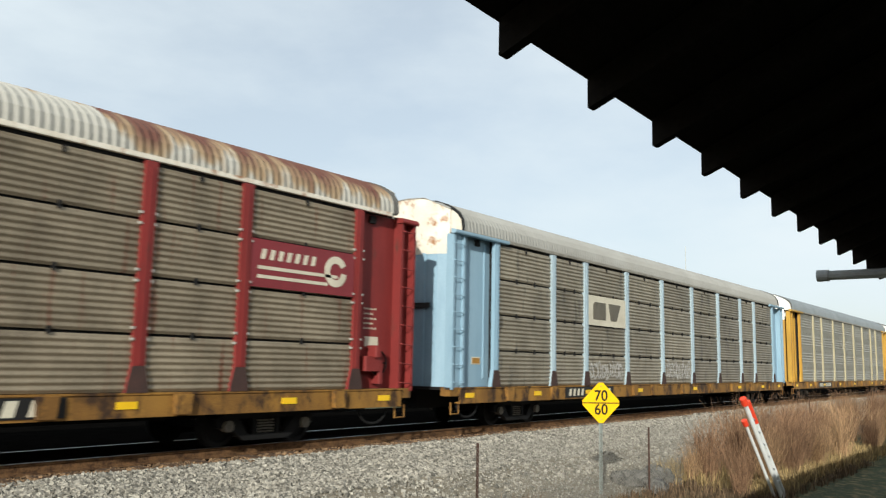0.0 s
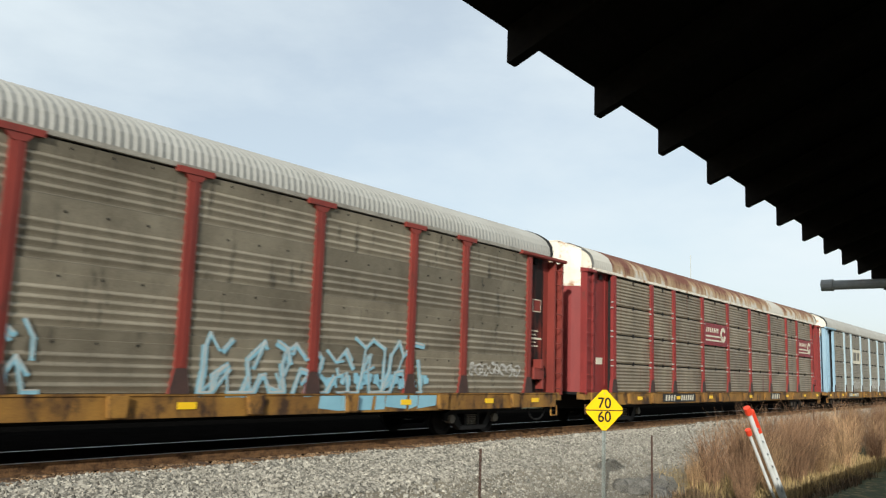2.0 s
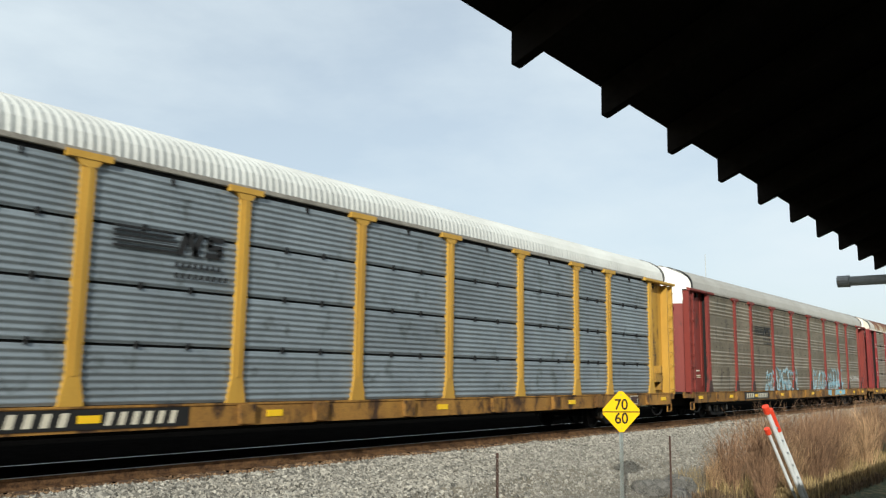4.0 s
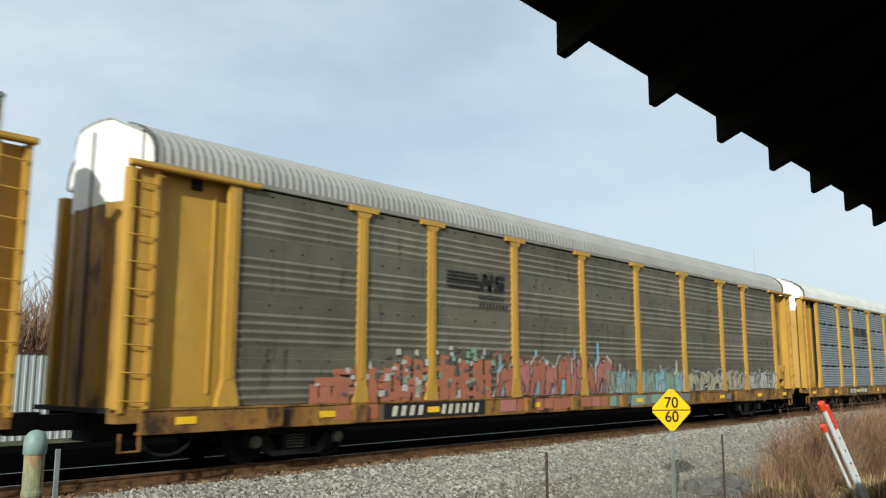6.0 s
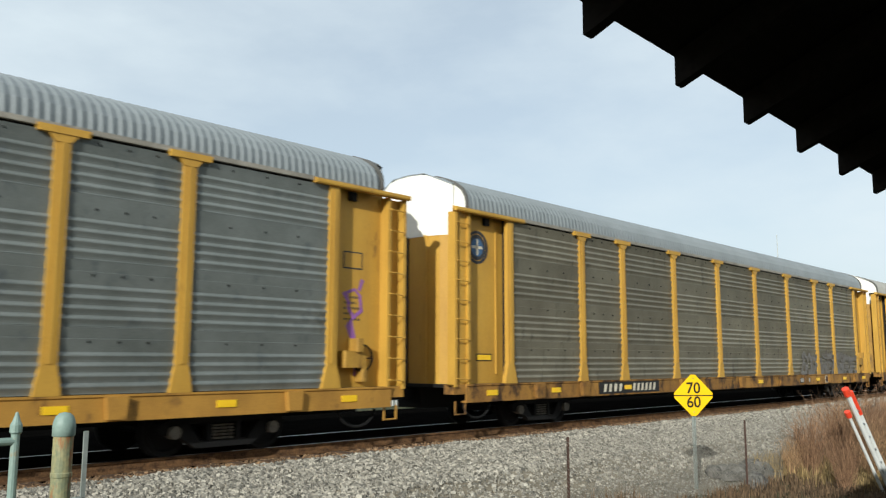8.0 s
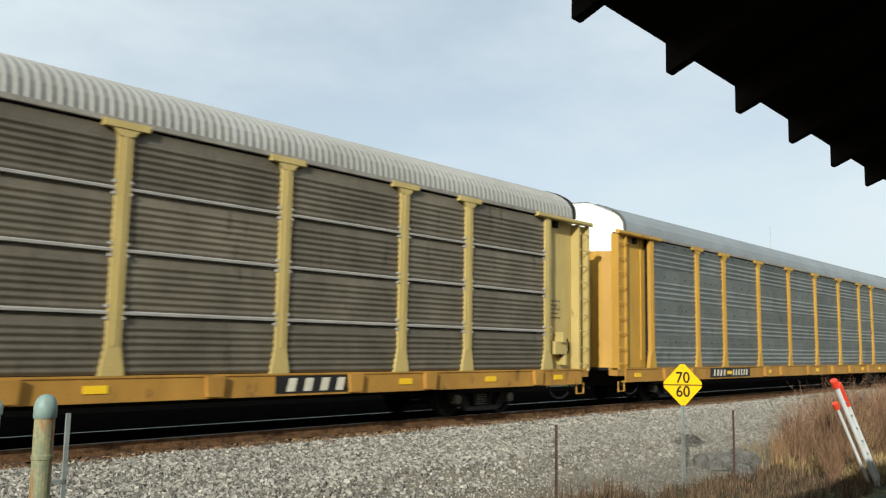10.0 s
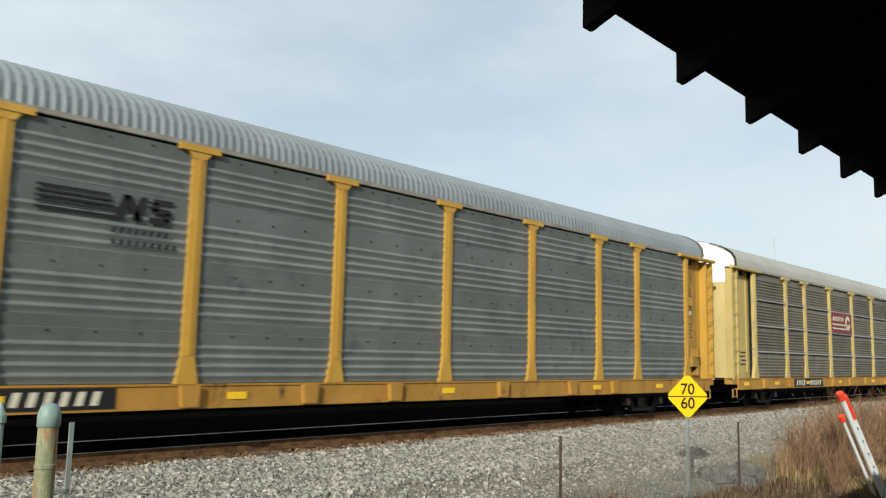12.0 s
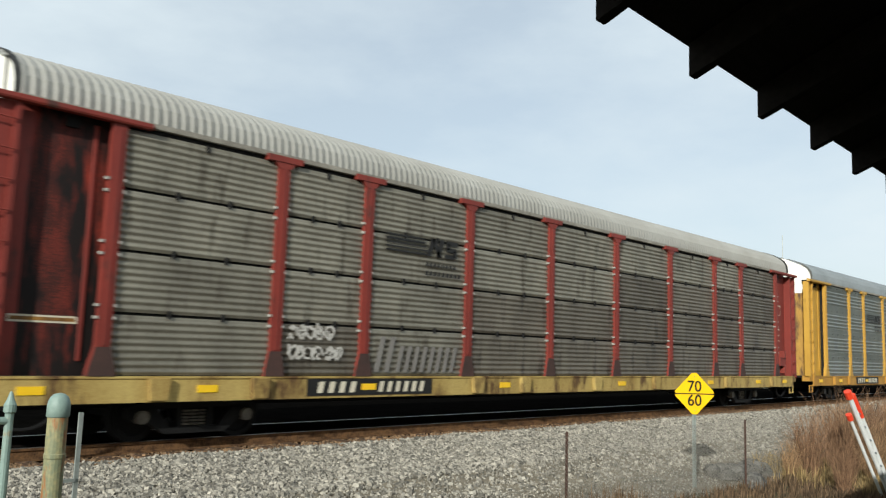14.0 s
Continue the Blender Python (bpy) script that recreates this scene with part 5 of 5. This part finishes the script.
def build_depot():
    d = new("depot_building")
    tagged(d, "timber depot with a dark overhanging eave and rafter tails", "building")
    d.matrix_basis = pose(-0.054, -0.049, 0.004, 0, 0.6126, 0.5)
    pitch = 0.42
    deck = Shape().prism([(EAVE_Y + 0.02, TAIL_Z + 0.125), (-4.0, TAIL_Z + 0.125 + pitch * (EAVE_Y + 4.0)), (-9.4, TAIL_Z + 0.125), (-9.4, TAIL_Z + 0.16), (-4.0, TAIL_Z + 0.16 + pitch * (EAVE_Y + 4.0)), (EAVE_Y + 0.02, TAIL_Z + 0.16)], "x", -6.0, 24.0)
    rf = part("roof", deck, M["timber"], d, "dark board roof deck")
    part("shingles", Shape().prism([(EAVE_Y + 0.03, TAIL_Z + 0.164), (-4.0, TAIL_Z + 0.164 + pitch * (EAVE_Y + 4.0)), (-4.0, TAIL_Z + 0.19 + pitch * (EAVE_Y + 4.0)), (EAVE_Y + 0.03, TAIL_Z + 0.18)], "x", -6.02, 24.02), M["shingle"], rf)
    tail = Shape().prism([(EAVE_Y, TAIL_Z), (EAVE_Y, TAIL_Z + 0.12), (EAVE_Y - 2.4, TAIL_Z + 0.12 + pitch * 2.4), (EAVE_Y - 2.4, TAIL_Z + pitch * 2.4), (EAVE_Y - 0.01, TAIL_Z)], "x", -0.022, 0.022).mesh("rafter_tail", M["timber"])
    for k in range(-12, 36):
        part("rafter_tail", tail, None, d, at=(2.107 + 0.61 * k, 0, 0))
    part("wall", Shape().box(-5.5, 23.4, -8.6, -1.0, -1.0, 3.3), M["timber"], d, "dark board wall")


def build_platform():
    p = part("platform", Shape().box(-6, 6.0, -1.0, 1.6, -1.05, -0.06, 0.02), M["deck"], None)
    tagged(p, "grey boarded platform beside the depot", "platform", kind="structure")


def build_pipe():
    s = Shape().tube((6.35, 1.42, 2.275), (6.35, -1.0, 2.275), 0.034, 14)
    s.tube((6.35, 1.42, 2.275), (6.35, 1.34, 2.275), 0.042, 14)
    s.tube((6.35, 0.86, 2.275), (6.35, 0.80, 2.275), 0.042, 14)
    p = part("drain_pipe", s, M["pipe_grey"], None, smooth=False)
    tagged(p, "grey plastic pipe jutting out under the depot eave", "pipe")


# ---------------------------------------------------------------- trackside things
def build_sign():
    c = new("speed_sign")
    c.location = (14.53, 7.24, 0)
    tagged(c, "yellow diamond railway speed sign on a galvanised post", "sign")
    yaw = -38.0
    c.rotation_euler = (0, 0, radians(yaw))
    R = 0.40
    prof = []
    for k in range(4):
        a = math.pi / 2 * k
        for e in (-0.11, 0.11):
            prof.append((0.955 * R * math.cos(a) - e * R * math.sin(a), 0.91 + 0.955 * R * math.sin(a) + e * R * math.cos(a)))
    pl = part("sign_plate", Shape().prism(prof, "y", -0.003, 0.003), M["sign_yellow"], c, "yellow diamond plate")
    part("divider", Shape().box(-0.385, 0.385, -0.0055, -0.0035, 0.895, 0.915), M["black"], pl)
    for body, z in (("70", 1.035), ("60", 0.775)):
        part("lettering", text_mesh(body, 0.285, M["black"], "lettering", 0.001, 0.004), None, pl, at=pose(0, -0.0055, z, 90, 0, 0))
    post = Shape()
    post.prism([(-0.04, 0.02), (-0.03, 0.004), (-0.018, 0.004), (-0.012, 0.034), (0.012, 0.034), (0.018, 0.004), (0.03, 0.004), (0.04, 0.02), (0.03, 0.012), (0.02, 0.012), (0.014, 0.042), (-0.014, 0.042), (-0.02, 0.012), (-0.03, 0.012)], "z", -1.0, 1.15)
    po = part("post", post, M["galv"], c, "galvanised channel post")
    bolt = Shape().tube((0, -0.012, 0), (0, 0.03, 0), 0.012, 6).mesh("bolt", M["galv"])
    for z in (0.60, 1.22):
        part("bolt", bolt, None, pl, at=(0, 0, z))


def fence_post(x, y, top, lean=0.0):
    c = part("fence_post", Shape().prism([(-0.03, -0.005), (-0.005, -0.005), (-0.005, -0.03), (0.005, -0.03), (0.005, -0.005), (0.03, -0.005), (0.03, 0.005), (-0.03, 0.005)], "z", ground_height(y) - 0.2, top), M["fence_rust"])
    c.matrix_basis = pose(x, y, 0, 0, lean, 25)
    return tagged(c, "rusty steel fence post", "fence post", "fence posts")


def build_mesh_fence(x0, x1, y, z0, z1):
    """Woven wire diamonds between the rusty posts, with a plain wire along the top."""
    pitch, step, r, s = 0.060, 0.062, 0.0023, Shape()
    rise = z1 - z0
    run = rise * pitch / step
    n = int((x1 - x0) / pitch)
    for k in range(n):
        a = x0 + k * pitch
        for e in (1, -1):
            p, q = Vector((a, y + 0.003 * e, z0)), Vector((a + e * run, y + 0.003 * e, z1))
            s.tube(p, q, r, 3)
    s.tube((x0 - run, y, z1), (x1 + run, y, z1), 0.003, 4)
    f = part("wire_fence", s, M["link"])
    tagged(f, "dull woven wire fence between rusty steel posts", "fence", kind="stuff")


def build_ladder():
    c = new("extension_ladder")
    tagged(c, "white ladder with orange-red end caps leaning over the brush", "ladder")
    top, d = Vector((15.98, 5.0, 1.04)), Vector((0.93, -0.19, -1.33)).normalized()

    def rail(name, base, r, mat, length=None):
        end = base + d * (length or (base.z + 1.0) / -d.z)
        return part(name, Shape().tube(base, end, r, 8), M[mat], c, {"fibre_white": "white ladder rail", "fibre_red": "orange-red sleeve"}[mat])
    back, low = top + Vector((0.46, 0.06, -0.05)), top + Vector((-0.04, 0.13, 0.0)) + d * 0.52
    rail("side_rail", top + d * 0.1, 0.044, "fibre_white")
    rail("side_rail", back + d * 0.02, 0.04, "fibre_white")
    rail("grip_sleeve", back + d * 0.0, 0.048, "fibre_red", 0.52)
    rail("side_rail", low + d * 0.08, 0.03, "fibre_white")
    part("end_cap", Shape().tube(top - d * 0.02, top + d * 0.13, 0.066, 10), M["fibre_red"], c, "orange-red end cap")
    part("end_cap", Shape().tube(low - d * 0.02, low + d * 0.10, 0.055, 10), M["fibre_red"], c, "orange-red end cap")
    for k in range(6):
        a = d * (0.45 + 0.30 * k)
        part("rung", Shape().tube(top + a, back + a, 0.02, 8), M["alu"], c)


def build_bollard():
    x, y, top = 2.03, 5.0, 1.235
    b = new("bollard")
    tagged(b, "rust-stained pipe bollard with a grey-green domed cap", "bollard")
    body = Shape().turned([(0.056, -1.0), (0.056, top - 0.13)], 20, (x, y))
    body.turned([(0.057, 0.86), (0.0605, 0.865), (0.0605, 0.885), (0.057, 0.89)], 20, (x, y))
    part("body", body, M["pipe_stained"], b, "yellowed rust-stained pipe", smooth=False)
    part("cap", Shape().turned([(0.058, top - 0.14), (0.064, top - 0.135), (0.064, top - 0.075), (0.060, top - 0.05), (0.050, top - 0.024), (0.030, top - 0.006), (0.004, top)], 20, (x, y)), M["pipe_green"], b, "grey-green domed cap", smooth=True)
    r = new("pipe_railing")
    tagged(r, "pale green pipe railing beside the bollard", "railing")
    px, py = 1.78, 5.05
    part("post", Shape().turned([(0.024, -1.0), (0.024, 1.12), (0.034, 1.13), (0.034, 1.17), (0.02, 1.2), (0.008, 1.24), (0.002, 1.245)], 12, (px, py)), M["pipe_green"], r)
    part("top_rail", Shape().tube((px, py, 1.08), (px - 1.6, py - 0.1, 1.08), 0.022, 10), M["pipe_green"], r)
    part("lower_rail", Shape().tube((px, py, 0.5), (px - 1.6, py - 0.1, 0.5), 0.022, 10), M["pipe_green"], r)
    st = part("marker_stake", Shape().box(2.235, 2.262, 5.19, 5.205, -1.0, 1.10).box(2.10, 2.24, 5.18, 5.20, 0.685, 0.705), M["galv"], None)
    tagged(st, "thin pale stake clamped to the bollard", "stake")


def twigs(s, r, x, y, z, h, n, spread, thick=0.006, forks=3):
    for k in range(n):
        a, t = r.uniform(0, 2 * math.pi), r.uniform(0.05, spread)
        p = Vector((x + r.uniform(-0.12, 0.12), y + r.uniform(-0.12, 0.12), z))
        d = Vector((math.cos(a) * t, math.sin(a) * t, 1)).normalized()
        ln = h * r.uniform(0.55, 1.1)
        q = p + d * ln * 0.5
        e = q + (d + Vector((r.uniform(-.3, .3), r.uniform(-.3, .3), 0.15))).normalized() * ln * 0.5
        s.tube(p, q, thick, 3, thick * 0.7)
        s.tube(q, e, thick * 0.7, 3, thick * 0.25)
        for f in range(forks):
            u = r.uniform(0.25, 0.95)
            b = p + (q - p) * (u * 2) if u < 0.5 else q + (e - q) * (u * 2 - 1)
            g = (d + Vector((r.uniform(-1, 1), r.uniform(-1, 1), r.uniform(-0.1, 0.6)))).normalized()
            s.tube(b, b + g * ln * r.uniform(0.12, 0.3), thick * 0.5, 3, thick * 0.2)


def build_brush():
    r = random.Random(3)
    kinds = []
    for k in range(6):
        s = Shape()
        twigs(s, r, 0, 0, -0.1, (1.75, 1.6, 1.7)[k % 3], 120, 0.40 + 0.05 * (k % 3), 0.0065, 7)
        kinds.append(s.mesh("bare_shrub", M["twig_tan"] if k % 3 == 1 else M["twig"]))
    for k in range(58):
        x = 17.2 + 25 * (k / 58) ** 1.1 + r.uniform(-0.5, 0.5)
        y = 5.6 + (r.uniform(-0.5, 1.2) if k < 24 else r.uniform(-2.2, 1.9))
        m = new("bare_shrub", kinds[k % 6])
        sc = r.uniform(0.8, 1.1) * min(1.0, 0.62 + 0.07 * k)
        m.matrix_basis = pose(x, y, ground_height(y), 0, 0, r.uniform(0, 360)) @ Matrix.Diagonal((sc, sc, sc, 1))
        tagged(m, "leafless reddish-brown shrub growing beside the ballast", "shrub", "trackside brush")


def tufts(name, mat, count, box, h, seed, label, spread=0.6):
    r = random.Random(seed)
    V, F = [], []
    for k in range(count):
        x, y = r.uniform(box[0], box[1]), r.uniform(box[2], box[3])
        z = ground_height(y) - 0.02
        for b in range(9):
            a, t, hh = r.uniform(0, 6.28), r.uniform(0.05, spread), h * r.uniform(0.4, 1.15)
            px, py = x + r.uniform(-.08, .08), y + r.uniform(-.08, .08)
            dx, dy = math.cos(a) * t * hh, math.sin(a) * t * hh
            wx, wy = -math.sin(a) * 0.006, math.cos(a) * 0.006
            o = len(V)
            V += [(px - wx, py - wy, z), (px + wx, py + wy, z), (px + dx * .45 + wx, py + dy * .45 + wy, z + hh * .65), (px + dx * .45 - wx, py + dy * .45 - wy, z + hh * .65), (px + dx, py + dy, z + hh * (1 - 0.3 * t))]
            F += [(o, o + 1, o + 2, o + 3), (o + 3, o + 2, o + 4)]
    me = bpy.data.meshes.new(name)
    me.from_pydata(V, [], F)
    me.materials.append(mat)
    return tagged(new(name, me), label, "grass", kind="stuff")


def build_rubble():
    r = random.Random(12)
    for k in range(18):
        s = Shape()
        w = r.uniform(0.10, 0.30)
        pts = [(w * r.uniform(0.8, 1.1) * math.cos(t), w * 0.7 * r.uniform(0.8, 1.1) * math.sin(t)) for t in [math.pi * 2 * i / 7 for i in range(7)]]
        n, h = len(pts), w * r.uniform(0.5, 0.9)
        v = [(x, y, -0.06) for x, y in pts] + [(x * 1.05, y * 1.05, h * 0.45) for x, y in pts] + [(x * 0.55 + r.uniform(-.02, .02), y * 0.55, h) for x, y in pts]
        f = [(o + i, o + (i + 1) % n, o + n + (i + 1) % n, o + n + i) for o in (0, n) for i in range(n)] + [tuple(range(2 * n, 3 * n))]
        s.add(v, f)
        c = part("rubble_rock", s, M["rubble"])
        x, y = 16.65 + r.uniform(-0.75, 0.75), 7.1 + r.uniform(-0.4, 0.5)
        c.matrix_basis = pose(x, y, ground_height(y) + 0.05, r.uniform(-12, 12), r.uniform(-12, 12), r.uniform(0, 360))
        tagged(c, "grey broken rock lying on the gravel slope", "rock", "rubble heap")


# ---------------------------------------------------------------- beyond the train
def bare_tree(seed, h):
    r = random.Random(seed)
    tr, cr = Shape(), Shape()

    def limb(s, p, d, ln, rad, depth):
        q = p + d * ln
        s.tube(p, q, rad, 5 if depth < 2 else 3, rad * 0.6)
        if depth < 4:
            for k in range(3 if depth < 3 else 4):
                g = (d + Vector((r.uniform(-1, 1), r.uniform(-1, 1), r.uniform(-0.2, 0.6))) * 0.75).normalized()
                limb(cr, p + d * ln * r.uniform(0.55, 1.0), g, ln * r.uniform(0.5, 0.8), rad * 0.5, depth + 1)
    limb(tr, Vector((0, 0, -0.2)), Vector((0.03, 0, 1)), h * 0.38, h * 0.018, 0)
    return tr.mesh("trunk", M["bark"]), cr.mesh("crown", M["bark"])


def build_background():
    f = new("metal_fence")
    f.location = (0, 30.0, 0)
    tagged(f, "white ribbed sheet-metal fence behind the tracks", "fence")
    sheet = []
    for k in range(12):
        a = k * 0.25
        sheet += [(a, 0.0), (a + 0.15, 0.0), (a + 0.17, -0.03), (a + 0.23, -0.03)]
    sheet += [(3.0, 0.0), (3.0, 0.02), (0.0, 0.02)]
    sheet = Shape().prism(sheet[::-1], "z", -0.75, 2.25).mesh("sheet", M["fence_white"])
    for k in range(34):
        part("sheet", sheet, None, f, at=(-6 + 3.005 * k, 0, 0))
    part("top_rail", Shape().box(-6, 96, -0.05, 0.05, 2.25, 2.33), M["fence_rust"], f, "rusty top rail")
    kinds = [bare_tree(100 + k, 11) for k in range(3)]
    r = random.Random(4)
    for k in range(16):
        t = new("bare_tree")
        part("trunk", kinds[k % 3][0], None, t)
        part("crown", kinds[k % 3][1], None, t)
        sc = r.uniform(0.8, 1.1)
        x, y = -4 + 6.5 * k + r.uniform(-2, 2), r.uniform(38, 52)
        t.matrix_basis = pose(x, y, -0.7, 0, 0, r.uniform(0, 360)) @ Matrix.Diagonal((sc, sc, sc, 1))
        tagged(t, "leafless grey-brown tree behind the railway", "tree", "distant trees")
    r2 = random.Random(8)
    s = Shape()
    twigs(s, r2, 0, 0, -0.1, 5.5, 120, 0.5, 0.035, 6)
    me = s.mesh("bare_thicket", M["twig"])
    for k in range(90):
        t = new("bare_thicket", me)
        t.matrix_basis = pose(-4 + 1.0 * k, 33.5 + r2.uniform(-1, 5), -0.7, 0, 0, r2.uniform(0, 360))
        tagged(t, "tall brown leafless thicket behind the fence", "shrub", "distant thicket")
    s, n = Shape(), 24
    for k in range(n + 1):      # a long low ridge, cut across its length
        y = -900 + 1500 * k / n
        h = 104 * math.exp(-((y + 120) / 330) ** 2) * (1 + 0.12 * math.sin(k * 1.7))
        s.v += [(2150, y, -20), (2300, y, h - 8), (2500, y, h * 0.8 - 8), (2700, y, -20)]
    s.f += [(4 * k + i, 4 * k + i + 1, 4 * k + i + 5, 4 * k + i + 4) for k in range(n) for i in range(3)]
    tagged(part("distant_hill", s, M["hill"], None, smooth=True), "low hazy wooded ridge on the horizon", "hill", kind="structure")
    m = part("radio_mast", Shape().tube((0, 0, -1), (0, 0, 71), 0.3, 8, 0.2), M["fence_white"])
    m.location = (452.1, 172, 0)
    tagged(m, "thin pale radio mast in the distance", "mast")


build_ground()
build_depot()
build_platform()
build_pipe()
build_sign()
fence_post(9.95, 6.93, 0.46)
fence_post(15.47, 6.70, 0.44, 2)
fence_post(27.5, 6.6, 0.76)
build_mesh_fence(9.95, 27.4, 6.83, -0.85, 0.40)
build_ladder()
build_bollard()
build_rubble()
build_brush()
build_background()
tufts("dry_grass", M["straw"], 1700, (17.2, 30, 4.8, 7.5), 0.42, 5, "dry straw-coloured grass below the ballast")
tufts("dead_weeds", M["weed"], 1900, (8.0, 26, 4.6, 6.8), 0.24, 6, "dead brown weeds along the fence")
tufts("tall_weeds", M["weed"], 320, (6.8, 10.6, 5.7, 6.4), 0.72, 16, "tall dead brown weeds by the fence", 0.4)
build_track(TRACK_Y, "track", "railway track with rusty rails on weathered ties", 140)
stones("ballast", 56000, 2.0, 30.0, 9.25, 11.3, 0.046, "grey crushed stone ballast", 1, 1.2)
stones("ballast", 2200, 2.0, 30.0, 8.2, 9.3, 0.05, "scattered grey ballast stones", 7, 1.15)
stones("ballast", 9000, 30.0, 75.0, 8.2, 11.4, 0.09, "grey crushed stone ballast in the distance", 2)
stones("ballast", 6000, 2.0, 40.0, 11.15, 11.86, 0.036, "rust-brown ballast along the tie ends", 4, 1.15, "brown_stone")
stones("loose_gravel", 20000, 6.0, 30.0, 6.8, 9.3, 0.022, "loose fine gravel at the foot of the slope", 3)




# ---------------------------------------------------------------- motion
def train_x(t):
    """Where the rear corner of the blue railcar is at t seconds."""
    shift = np.interp(t, [0, 1.5, 2.5, 3, 5.5, 6, 6.5, 7.5, 8, 8.5, 11, 11.5, 12, 12.5, 13, 13.5, 14],
                      [-0.025, -0.083, -0.11, -0.022, -0.03, -0.06, 0.016, -0.035, 0.058, 0.08, 0.322, 0.43, 0.45, -0.251, -0.17, -0.07, -0.009])
    return 15.063 + 17.48 * t + 0.0045 * t * t + float(shift)


def motions():
    for k, c in CARS.items():
        walk(c, [(0.5 * i, pose(train_x(0.5 * i) - PITCH * (k - 1), TRACK_Y, RAIL_Z)) for i in range(29)])


motions()
